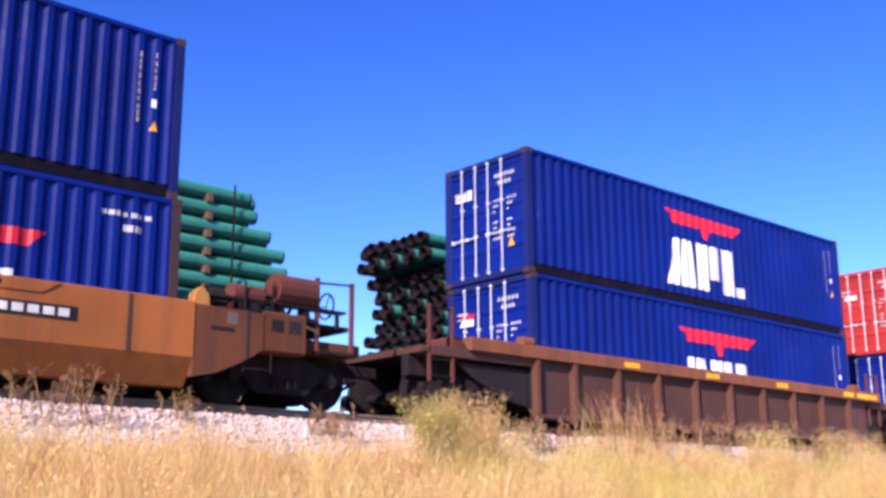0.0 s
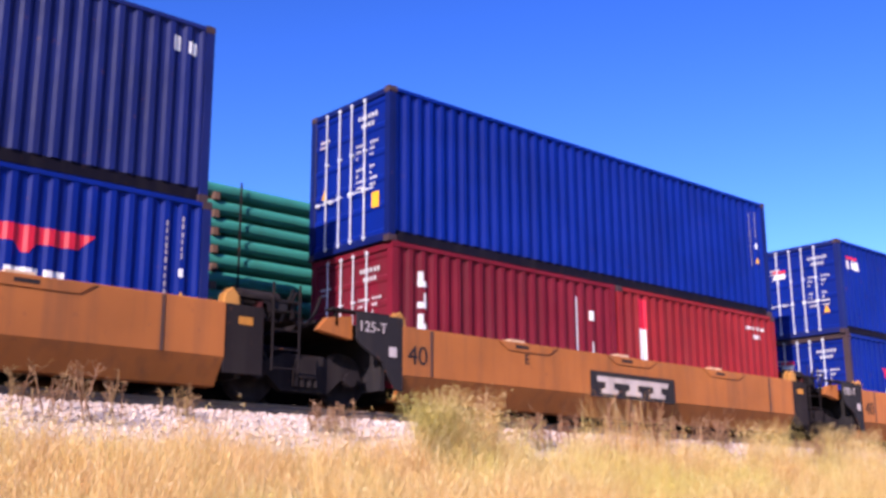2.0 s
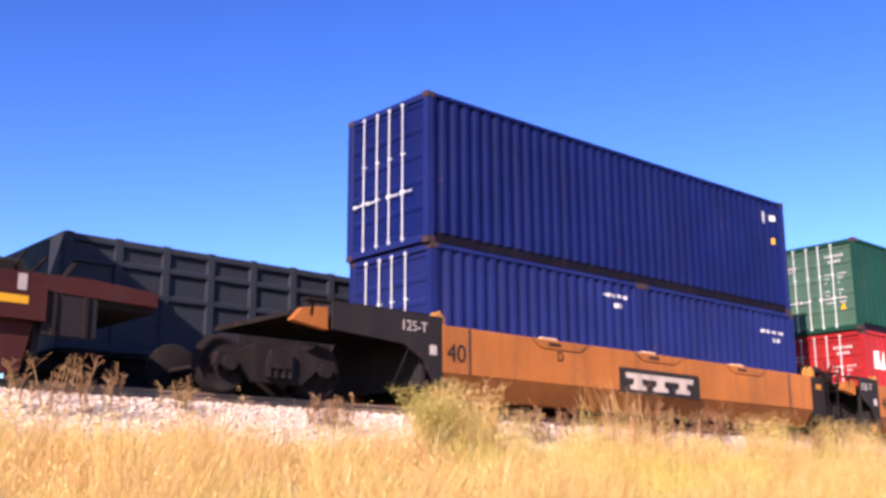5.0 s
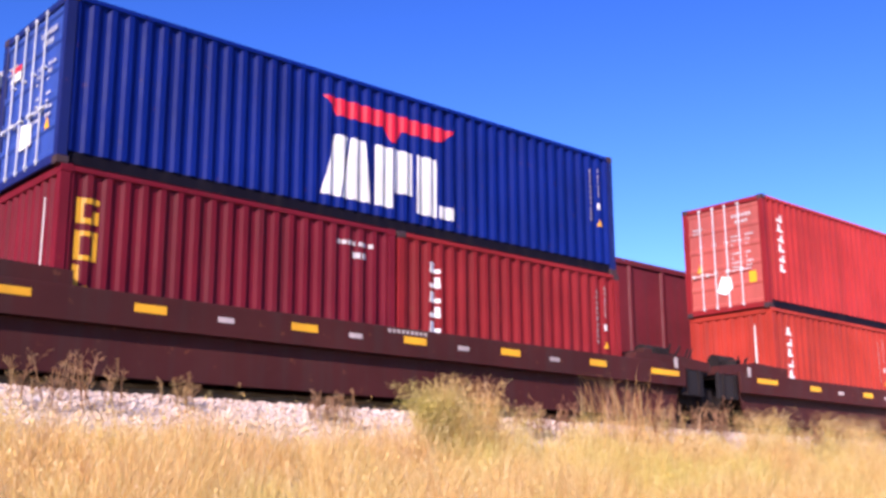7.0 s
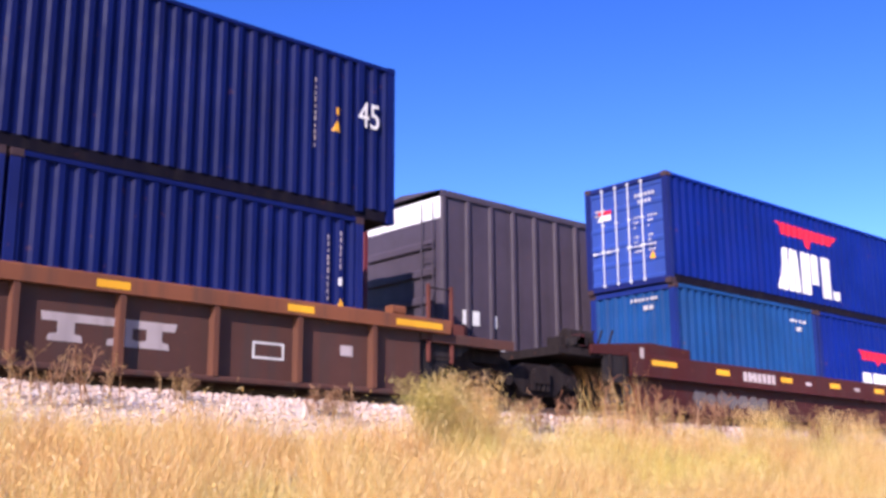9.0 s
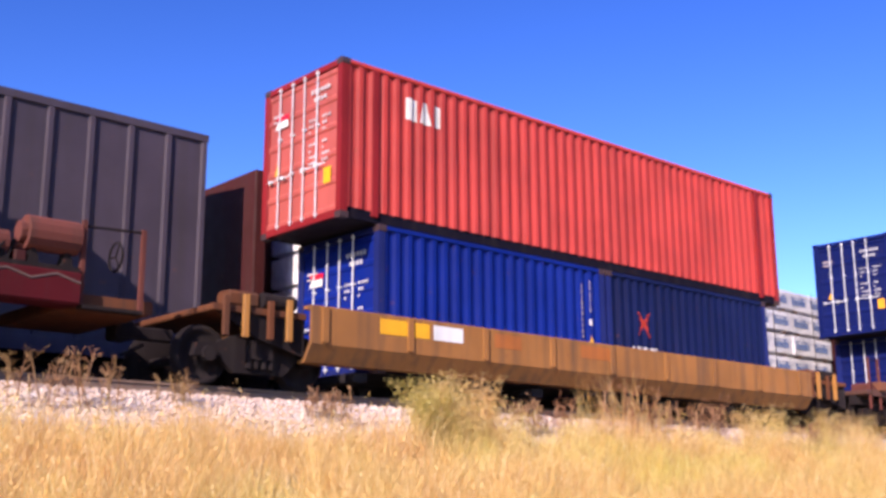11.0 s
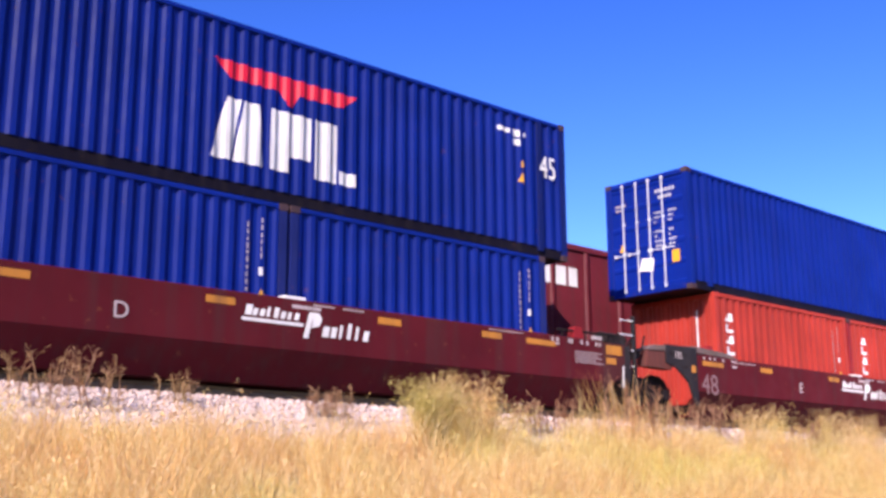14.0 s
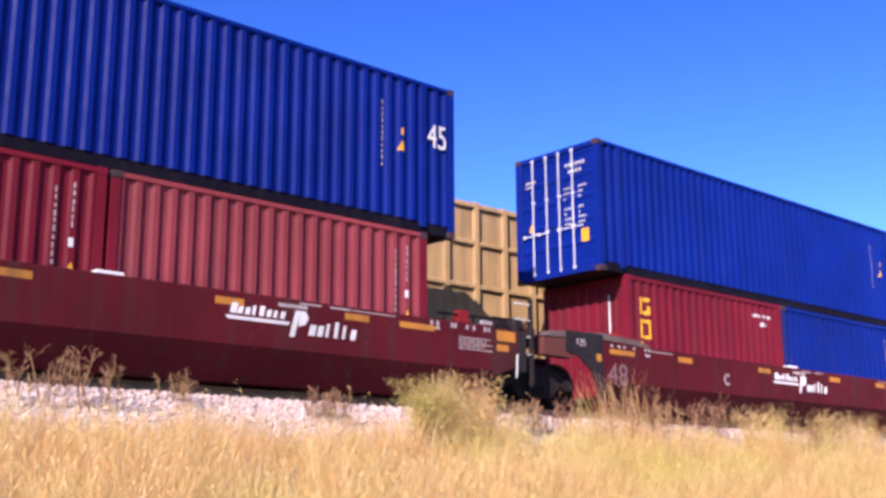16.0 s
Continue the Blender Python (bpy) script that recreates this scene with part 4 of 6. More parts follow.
def oxide_well(x, joint=(2.98, 2.98), graffiti=False):
    """A dark oxide well car: a bright-marked top chord over a deep plain web."""
    L = F40
    car = thing("well_car", x, FACE, 0, "dark oxide-red steel well car with amber reflectors", "railcar", "well cars")
    car.location.x += 0.14
    side_pair(car, "top_chord", Shape().prism([(-0.25, 0.72), (-0.25, 1.19), (-0.24, 1.20), (-0.02, 1.20), (-0.02, 1.12), (-0.19, 1.12), (-0.19, 0.72)], "x", -2.05, L + 1.75), OXIDE)
    web = Shape().prism([(-1.95, 0.72), (L + 1.65, 0.72), (L + 1.5, 0.02), (-1.6, 0.02)], "y", -0.10, -0.04)
    part("side_web", web.mesh("side_web", OXIDE), car)
    part("side_web", Shape().prism([(-1.95, 0.72), (L + 1.65, 0.72), (L + 1.5, 0.02), (-1.6, 0.02)], "y", WIDE + 0.04, WIDE + 0.10).mesh("side_web", OXIDE), car)
    for a in (0.99, 3.65, 5.95, 8.28, 10.77):
        plate(car, "reflector", a, a + 0.5, 0.94, 1.06, YELLOW, "amber reflector")
    for a in (2.34, 4.78, 7.2, 9.6):
        plate(car, "placard", a, a + 0.27, 0.93, 1.01, FADED, "pale stencil patch")
    plate(car, "reflector", L + 0.54, L + 1.5, 0.92, 1.03, YELLOW, "amber reflector")
    plate(car, "reflector", -1.36, -0.49, 0.98, 1.09, YELLOW, "amber reflector")
    if graffiti:
        rng = random.Random(5)
        spray = paint("sprayed_grey", (0.10, 0.085, 0.09), 0.6, 0.5, 0.2)
        for i in range(7):
            a, k = 0.5 + i * 0.42, rng.uniform(0.2, 0.34)
            g = Shape().prism([(a + k * math.cos(q * 0.785) * rng.uniform(0.6, 1.1), 0.38 + 0.9 * k * math.sin(q * 0.785) * rng.uniform(0.6, 1.1)) for q in range(8)], "y", -0.112 - 0.001 * i, -0.099)
            part("graffiti", g.mesh("graffiti", spray), car, label="grey sprayed scrawl")
        m = Shape()
        for i in range(7):
            m.box(2.05 + i * 0.2, 2.19 + i * 0.2, -0.258, -0.249, 0.86, 1.08)
        part("mark", m.mesh("mark", FADED), car, label="faded white stencilled bars")
    else:
        m = Shape()
        for i in range(9):
            m.box(5.6 + i * 0.1, 5.66 + i * 0.1, -0.258, -0.249, 1.10, 1.16)
        part("mark", m.mesh("mark", FADED), car, label="small white stencil bars")
    for a, b in ((-joint[0] + 0.3, -0.05), (L + 0.05, L + joint[1] - 0.2)):
        part("deck", Shape().box(a, b, -0.1, WIDE + 0.1, 1.02, 1.19, 0.02).mesh("deck", GRIME), car, label="grimy end deck")
        part("bulkhead", Shape().box(0.5 * (a + b) - 0.05, 0.5 * (a + b) + 0.05, 0, WIDE, 0.25, 1.02).mesh("bulkhead", BLACK), car)
        e = max(a - 0.1, -3.2)
        hood = [(e, 1.10), (0.1, 1.185), (0.1, 1.42), (-1.3, 1.46), (e, 1.28)] if a < 0 else [(a + 0.02, 1.185), (b, 1.10), (b, 1.30), (b - 1.0, 1.38), (a + 0.12, 1.36)]
        part("end_hood", Shape().prism(hood, "y", -0.18, WIDE + 0.18).mesh("end_hood", OXIDE), car, label="dark oxide end hood")
        s_ = -1 if a < 0 else 1
        o = -2.05 if a < 0 else L + 1.75
        # Black filler plate, added to darken the joint gap over the truck.
        part("end_plate", Shape().box(min(o, o + 0.75 * s_), max(o, o + 0.75 * s_), -0.16, -0.08, 0.55, 1.15, 0.01).mesh("end_plate", BLACK), car, label="black end plate")
        for q in (0.10, 0.55):
            part("rib", Shape().box(min(o + q * s_, o + (q + 0.07) * s_), max(o + q * s_, o + (q + 0.07) * s_), -0.20, -0.15, 0.55, 1.12, 0.01).mesh("rib", GRIME), car)
        plate(car, "placard", o - 0.35 * s_ - 0.06, o - 0.35 * s_ + 0.06, 1.10, 1.32, FADED, "pale edge plate", -0.26)
        rail = Shape()
        rail.tube((a + 0.15, -0.12, 1.19), (a + 0.15, -0.12, 1.45), 0.02, 6).tube((a + 0.6, -0.12, 1.19), (a + 0.6, -0.12, 1.45), 0.02, 6)
        rail.box(a + 0.3, a + 0.7, 0.1, 0.5, 1.19, 1.42, 0.03)
        part("brake_gear", rail.mesh("brake_gear", GRIME), car)
        clutter(car, a + 0.4 if a > 0 else a, 1.25, int(a * 10) + 50)
    well_floor(car, L, OXIDE)
    truck(car, -joint[0], MID)
    NEAR.append(car)
    return car


def ribbed_car(x, L, logo=False, right=3.1, left=3.1, top=1.46):
    """An older brown well car: flat sill over a recessed, ribbed side."""
    car = thing("well_car", x, FACE, 0, "rust-brown steel well car with a ribbed side", "railcar", "well cars")
    car.location.x += 0.14
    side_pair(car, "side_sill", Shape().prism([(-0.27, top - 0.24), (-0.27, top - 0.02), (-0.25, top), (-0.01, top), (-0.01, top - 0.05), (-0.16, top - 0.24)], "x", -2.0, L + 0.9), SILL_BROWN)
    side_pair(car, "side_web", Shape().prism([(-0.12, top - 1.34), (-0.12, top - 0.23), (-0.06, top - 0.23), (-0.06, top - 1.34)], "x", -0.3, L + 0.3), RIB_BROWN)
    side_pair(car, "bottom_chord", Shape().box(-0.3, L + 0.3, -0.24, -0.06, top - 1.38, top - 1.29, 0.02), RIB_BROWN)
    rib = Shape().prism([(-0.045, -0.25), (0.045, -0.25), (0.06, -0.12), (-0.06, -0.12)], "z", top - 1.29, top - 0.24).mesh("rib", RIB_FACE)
    pitch = (L - 0.2) / 9
    for i in range(10):
        a = 0.1 + (i + 0.54) * pitch if i < 9 else -0.25
        part("rib", rib, car, (a, 0, 0))
        part("rib", rib, car, (a, WIDE, 0), turn=math.pi)
    for a in (2.3, 5.15, 8.0, 11.16):
        plate(car, "reflector", a, a + 0.5, top - 0.19, top - 0.08, YELLOW, "amber reflector", -0.27)
    plate(car, "reflector", L - 0.35, L + 0.7, top - 0.19, top - 0.08, YELLOW, "amber reflector", -0.27)
    if logo:
        t = Shape()
        t.prism([(7.33, 0.64), (9.30, 0.64), (9.34, 0.76), (7.31, 0.76)], "y", -0.129, -0.119)
        for a in (7.55, 8.40, 8.86):
            t.prism([(a - 0.14, 0.37), (a + 0.36, 0.37), (a + 0.34, 0.46), (a + 0.24, 0.48), (a + 0.24, 0.64), (a, 0.64), (a, 0.48), (a - 0.12, 0.46)], "y", -0.1285, -0.119)
        part("logo", t.mesh("logo", FADED), car, label="pale block logo")
        fr = Shape().box(10.63, 11.2, -0.128, -0.119, 0.38, 0.41).box(10.63, 11.2, -0.128, -0.119, 0.61, 0.64).box(10.63, 10.66, -0.1275, -0.119, 0.41, 0.61).box(11.17, 11.2, -0.1275, -0.119, 0.41, 0.61)
        part("mark", fr.mesh("mark", WHITE), car, label="pale stencilled frame")
        part("number", letters("40", 0.45, BLACK), car, (5.7, -0.126, 0.40), "dark stencilled number")
        plate(car, "patch", 12.3, 12.55, 0.55, 0.72, FADED, "pale stencil patch", -0.12)
    for a, b in ((-left, -0.3), (L + 0.3, L + right)):
        part("deck", Shape().box(a, b, -0.15, WIDE + 0.15, top - 0.36, top - 0.24, 0.02).mesh("deck", RIB_BROWN), car, label="rusty end platform")
        for y in (0.2, WIDE - 0.4):
            part("draft_sill", Shape().box(a, b, y, y + 0.2, 0.72, top - 0.36, 0.02).mesh("draft_sill", GRIME), car)
        post = Shape().box(-0.03, 0.03, -0.03, 0.03, 0.6, 1.98, 0.008).mesh("post", RUST_GEAR)
        for q in (a + 0.2, a + 0.75):
            part("post", post, car, (q, -0.12, 0), "rusty upright post")
        for z in (0.7, 1.0, 1.92):
            part("rung", Shape().tube((a + 0.2, -0.12, z), (a + 0.75, -0.12, z), 0.015, 6).mesh("rung", GRIME), car)
        part("gear_box", Shape().box(a + 0.95, a + 1.45, 0.2, 0.8, top - 0.24, top + 0.04, 0.05).mesh("gear_box", RUST_GEAR), car, label="rusty brake gear box")
        part("end_fascia", Shape().box(a + 0.25, b, -0.17, -0.11, top - 0.40, top - 0.22, 0.01).mesh("end_fascia", RIB_BROWN), car, label="rust-stained platform edge")
        part("end_web", Shape().prism([(a + 0.9, 1.0), (b, 1.0), (b, 0.3), (b - 0.4, 0.35), (a + 1.4, 0.7)] if a < 0 else [(a, 1.0), (b - 0.9, 1.0), (b - 1.4, 0.7), (a + 0.4, 0.35), (a, 0.3)], "y", -0.06, 0.0).mesh("end_web", BLACK), car, label="dark end web over the truck")
    for a in (-0.32, L + 0.24):
        part("bulkhead", Shape().box(a, a + 0.08, -0.1, WIDE + 0.1, 0.25, top - 0.16).mesh("bulkhead", BLACK), car)
    for a in (-0.62, L - 0.4):
        part("casting", Shape().box(a, a + 0.28, -0.24, -0.02, top, top + 0.15, 0.03).mesh("casting", SILL_BROWN), car)
    well_floor(car, L, RIB_BROWN)
    truck(car, -left + 1.4, MID)
    truck(car, L + right - 1.4, MID)
    coupler(car, -left, MID, -1)
    coupler(car, L + right, MID, 1)
    NEAR.append(car)
    return car


def buff_well(x):
    """The tan-yellow car with patched sides."""
    L = F45
    car = thing("well_car", x, FACE, 0, "tan-yellow steel well car with patched paint", "railcar", "well cars")
    car.location.x += 0.14
    side_pair(car, "side_wall", well_side(-0.9, L + 0.6, 1.34, 0.72, 0.42), BUFF_SIDE)
    for a, b, m in ((0.5, 1.6, YELLOW), (1.7, 2.4, GALV), (3.2, 3.9, TAN), (5.6, 6.6, TAN)):
        plate(car, "patch", a, b, 1.0, 1.26, m, "repainted patch")
    for i in range(9):
        part("stake", Shape().box(-0.7 + 1.8 * i, -0.58 + 1.8 * i, -0.285, -0.245, 0.75, 1.33).mesh("stake", BUFF_SIDE), car)
    for a, b in ((-2.6, -0.9), (L + 0.6, L + 2.6)):
        part("deck", Shape().box(a, b, -0.1, WIDE + 0.1, 1.10, 1.2, 0.02).mesh("deck", SOOTY_TAN), car, label="sooty tan end platform")
        part("end_web", Shape().prism([(a + 0.1, 1.10), (b, 1.10), (b, 0.5), (0.5 * (a + b), 0.72)], "y", -0.05, 0.0).mesh("end_web", GRIME), car, label="grimy end web over the truck")
        for k, q in enumerate((0.15, 0.5, 0.95, 1.3)):
            part("stake", Shape().box(a + q, a + q + 0.10, -0.17, -0.10, 0.72, 1.32 + 0.06 * (k % 2), 0.01).mesh("stake", YELLOW_TAN if k % 2 else SOOTY_TAN), car)
        part("gear_box", Shape().box(a + 0.35, a + 0.85, 0.0, 0.4, 1.2, 1.46, 0.05).mesh("gear_box", SOOTY_TAN), car, label="sooty brake gear box")
        part("brake_cylinder", Shape().tube((a + 0.9, 0.0, 1.34), (a + 1.5, 0.0, 1.34), 0.13, 12).mesh("brake_cylinder", GRIME), car)
    well_floor(car, L, TAN)
    truck(car, -1.6, MID)
    truck(car, L + 1.6, MID)
    coupler(car, -2.6, MID, -1)
    coupler(car, L + 2.6, MID, 1)
    NEAR.append(car)
    return car


# ---- the near train, from its head (far right) to its tail ----
def one(mark, polys, mat, lab):
    return [(mark, polys, mat, lab)]


def codes(H=STD, L=F20):
    return small_code(L - 1.25, H - 0.42)


XW, XA, XB, XC, XD, XE, XX, XF, XG, XH = 31.7, 15.45, -4.39, -20.14, -35.93, -51.67, -67.47, -88.59, -106.69, -124.93
XI, XQ, XJ, XK, XL, XM, XN = -146.67, -166.62, -187.68, -205.58, -223.55, -241.52, -259.41

ribbed_car(XW, F40, left=0.9)
upper(XW, F40, STD, CORAL, "faded red corrugated container above a blue one", small_code(0.6, 2.1), end_marks=door_codes(STD))
lower(XW, BLUE, "blue twenty-foot container in a rust-brown well car")
lower(XW + SECOND, BLUE, "blue twenty-foot container in a rust-brown well car", doors=False)

ribbed_car(XA, F40, right=2.6)
upper(XA, F40, STD, BLUE, "blue corrugated container with a red and white logo", carrier_mark(4.55, 0.40) + side_codes(F40, STD), end_marks=door_codes(STD, "white"), posts=NAVY)
NEAR.append(container(XA, LOW, F40, STD, BLUE, "blue forty-foot container riding in a brown well car", carrier_mark(4.8, 0.28) + side_codes(F40, STD), end_marks=door_codes(STD), posts=NAVY, group=G2))

tan_well(XB, "A", 8.17, last=(1.79, 3.2), short_plate=True)
upper(XB, F40, STD, BLUE, "blue corrugated container with a small white logo", one("logo", [rect(0.42, 0.62, 1.82, 2.05), rect(0.68, 0.86, 1.82, 2.05), rect(0.90, 1.08, 1.82, 2.05), rect(1.11, 1.17, 1.82, 1.90)], WHITE, "small white block logo") + one("logo", [rect(0.42, 1.0, 2.10, 2.17)], MARK_RED, "small red bar") + side_codes(F40, STD), end_marks=door_codes(STD), posts=NAVY)
lower(XB, BLUE, "blue twenty-foot container with a red and white logo", low_mark(1.8, 0.83) + side_codes(F20, STD), end_marks=door_codes(STD), posts=RUSTY)
lower(XB + SECOND, BLUE, "blue twenty-foot container with a red and white logo", low_mark(2.0, 0.83) + codes(), posts=RUSTY)

tan_well(XC, "E", 4.75)
upper(XC, F40, HC, BRIGHT_BLUE, "plain bright blue high-cube container", side_codes(F40, HC), end_marks=door_codes(HC, False, True), posts=DEEP_BLUE)
lower(XC, MAROON, "maroon twenty-foot container with an upright white logo", upright_bars(0.62, 1.05, 2.2, 0.22, WHITE, 3) + one("mark", [rect(4.85, 4.90, 0.6, 2.2), rect(5.25, 5.4, 1.75, 1.95), rect(5.3, 5.34, 0.6, 1.3)], WHITE, "white code columns"), end_marks=door_codes(STD, False))
lower(XC + SECOND, BRICK, "brick-red twenty-foot container with a red and white stripe", one("stripe", [rect(0.72, 0.98, 1.75, 2.4)], MARK_RED, "bright red stripe") + one("stripe", [rect(0.72, 0.96, 0.75, 1.75)], WHITE, "white stripe") + codes(), posts=BRICK)

tan_well(XD, "B", 4.76)
upper(XD, F40, HC, NAVY, "faded navy container with a red and white wordmark", one("logo", [pebble(0.46, 0.86, 2.08, 2.54), rect(0.90, 1.03, 2.08, 2.54), rect(1.08, 1.22, 2.08, 2.54)], MARK_RED, "red logo block") + one("logo", [pebble(1.36, 1.72, 2.10, 2.46), pebble(1.78, 2.18, 2.10, 2.46), pebble(2.24, 2.64, 2.10, 2.46), pebble(2.70, 3.08, 2.10, 2.46), pebble(3.14, 3.58, 2.10, 2.46)], WHITE, "white wordmark blocks") + one("mark", [rect(11.5, 11.62, 2.35, 2.6), rect(11.75, 11.9, 2.35, 2.55)], WHITE, "white bars"), end_marks=door_codes(HC, False), posts=NAVY, brightened=SUNLIT_BLUE)
lower(XD, BLUE, "blue twenty-foot container in the well", side_codes(F20, STD), end_marks=door_codes(STD, False), posts=NAVY)
lower(XD + SECOND, BLUE, "blue twenty-foot container with a red and white logo", low_mark(2.2, 0.83) + side_codes(F20, STD), posts=NAVY)

tan_well(XE, "C", 4.76)
upper(XE, F40, STD, GREEN, "dark green container with a white wordmark", one("logo", [pebble(4.90, 5.14, 1.68, 2.08), [(5.20, 1.66), (5.50, 1.66), (5.39, 2.04), (5.31, 2.04)], rect(5.58, 5.80, 1.70, 2.04), rect(5.92, 6.04, 1.66, 2.04), rect(6.16, 6.38, 1.66, 2.04), [(6.46, 1.66), (6.78, 1.66), (6.66, 2.04), (6.58, 2.04)], rect(6.88, 7.10, 1.66, 1.96)], WHITE, "white wordmark bars") + one("logo", [rect(5.0, 5.5, 1.47, 1.5), rect(5.8, 7.4, 1.47, 1.5)], MARK_RED, "thin red underline") + one("mark", [rect(11.45, 11.49, 1.0, 2.2), rect(11.75, 11.78, 1.6, 2.1)], FADED, "faded code columns"), end_marks=door_codes(STD, False), posts=GREEN, brightened=SUNLIT_GREEN)
lower(XE, RED, "bright red twenty-foot container with white blocks", one("logo", [rect(0.55, 0.85, 1.55, 2.05), [(0.90, 1.55), (1.2, 1.55), (1.12, 2.05), (1.0, 2.05)], rect(1.28, 1.46, 1.55, 2.05)], WHITE, "white block logo") + codes(), end_marks=door_codes(STD, False), posts=RED)
lower(XE + SECOND, PALE_BLUE, "light blue twenty-foot container with a white panel", one("logo", [rect(0.6, 1.1, 0.75, 1.55)], WHITE, "white panel") + one("logo", [rect(0.72, 0.85, 0.8, 1.35), rect(0.86, 1.0, 1.1, 1.35)], BLUE, "blue block") + codes(), posts=NAVY)

tan_well(XX, "D", 4.76, last=(3.2, 1.79))
upper(XX, F40, HC, DEEP_BLUE, "dark blue corrugated high-cube container on top", one("mark", [rect(11.2, 11.35, 2.25, 2.55), rect(11.55, 11.8, 2.35, 2.5)], WHITE, "white bars") + one("mark", [rect(11.6, 11.72, 1.75, 1.9)], YELLOW, "small amber label"), posts=NAVY)
lower(XX, NAVY, "dark blue twenty-foot container in the well", codes(), posts=NAVY)
lower(XX + SECOND, NAVY, "dark blue twenty-foot container with white codes", small_code(4.6, 2.0, w=1.0), posts=NAVY)

oxide_well(XF, joint=(2.98, 3.6))
upper(XF, F40, HC, CORAL, "coral red container with an upright white logo", upright_bars(0.66, 0.95, 2.52, 0.27, WHITE, 6) + one("mark", [rect(11.2, 11.3, 2.3, 2.4), rect(11.75, 11.78, 1.9, 2.2)], WHITE, "white marks"), end_marks=door_codes(HC, False, True) + one("placard", [[(0.95, 0.55), (1.2, 0.45), (1.42, 0.6), (1.38, 0.9), (1.1, 0.95)]], WHITE, "torn white placard"), posts=BRICK, brightened=SUNLIT_RED)
lower(XF, ORANGE_RED, "orange-red twenty-foot container with an upright white logo", upright_bars(0.66, 0.85, 2.2, 0.26, WHITE, 5) + side_codes(F20, STD), doors=False, end_marks=one("mark", [rect(1.9, 1.94, 0.8, 2.2)], WHITE, "white column"))
lower(XF + SECOND, BLUE, "blue twenty-foot container with a red and white logo", low_mark(2.1, 0.83) + side_codes(F20, STD), posts=NAVY)

oxide_well(XG)
upper(XG, F40, STD, BLUE, "blue corrugated container with a red and white logo", carrier_mark(4.55, 0.40) + side_codes(F40, STD), end_marks=door_codes(STD) + one("placard", [[(0.95, 0.5), (1.4, 0.5), (1.38, 0.85), (0.98, 0.9)]], WHITE, "white placard"), posts=NAVY, brightened=SUNLIT_BLUE)
lower(XG, MAROON, "maroon twenty-foot container with an upright yellow logo", one("logo", [rect(0.28, 0.62, 2.07, 2.15), rect(0.28, 0.38, 1.78, 2.07), rect(0.38, 0.62, 1.78, 1.86), rect(0.52, 0.62, 1.86, 1.97), rect(0.28, 0.62, 1.60, 1.67), rect(0.28, 0.36, 1.32, 1.60), rect(0.54, 0.62, 1.32, 1.60), rect(0.28, 0.62, 1.25, 1.32), rect(0.28, 0.37, 0.80, 1.18), rect(0.37, 0.62, 0.80, 0.88)], YELLOW, "yellow upright block logo") + codes(), doors=False, end_marks=one("mark", [rect(1.9, 1.94, 0.8, 2.2)], WHITE, "white column"))
lower(XG + SECOND, BRICK, "brick-red twenty-foot container with an upright white logo", upright_bars(0.74, 0.85, 2.2, 0.26, WHITE, 5) + side_codes(F20, STD), posts=BRICK)

oxide_well(XH, joint=(4.4, 2.98), graffiti=True)
upper(XH, F40, STD, BLUE, "blue corrugated container with a red and white logo", carrier_mark(4.55, 0.40) + side_codes(F40, STD), end_marks=door_codes(STD), posts=NAVY, brightened=SUNLIT_BLUE)
lower(XH, LIGHT_BLUE, "light blue twenty-foot container in the well", codes(), doors=False, end_marks=small_code(1.2, 2.25), posts=STEEL_BLUE)
lower(XH + SECOND, BLUE, "blue twenty-foot container with a red and white logo", low_mark(2.08, 0.80) + side_codes(F20, STD), posts=NAVY)


def number_45(c, x):
    part("number", letters("45", 0.66, WHITE), c, (x + 0.0, 0.004, 1.66), "white number").scale.x = 0.74


def upper45(x, mat, label, marks=(), number_at=13.05, **kw):
    upper(x, F45, HC, mat, label, marks, **kw)
    number_45(NEAR[-1], number_at)


LONG = 0.762
tri45 = one("warning_label", [[(12.35, 1.45), (12.55, 1.45), (12.45, 1.65)], rect(12.43, 12.48, 1.75, 1.88)], YELLOW, "yellow warning labels")
code45 = one("mark", [rect(11.8, 11.95, 2.42, 2.5), rect(12.0, 12.12, 2.42, 2.5), rect(12.2, 12.4, 2.38, 2.52), rect(12.2, 12.4, 2.2, 2.33), rect(12.5, 12.6, 2.42, 2.5)], WHITE, "white identification bars")
col45 = one("mark", [rect(12.0, 12.03, 1.1 + 0.115 * i, 1.1 + 0.115 * i + (0.05, 0.08, 0.065)[i % 3]) for i in range(11)], FADED, "white code column")

ribbed_car(XI, F45, logo=True, right=2.6, left=2.6, top=1.34)
upper45(XI, DEEP_BLUE, "dark blue forty-five-foot container", tri45 + col45, number_at=12.9, end_marks=door_codes(HC, False, True))
lower(XI + LONG, DEEP_BLUE, "dark blue twenty-foot container in the well", side_codes(F20, STD), posts=NAVY)
lower(XI + LONG + SECOND, DEEP_BLUE, "dark blue twenty-foot container in the well", side_codes(F20, STD), posts=NAVY)

buff_well(XQ)
upper(XQ, F45, HC, SCARLET, "bright red forty-five-foot container with white blocks", one("logo", [rect(1.48, 1.75, 2.08, 2.5), [(1.80, 2.08), (2.08, 2.08), (2.0, 2.5), (1.88, 2.5)], rect(2.16, 2.32, 2.08, 2.5)], WHITE, "white block logo"), end_marks=door_codes(HC, True, True), posts=BRICK, brightened=SUNLIT_RED)
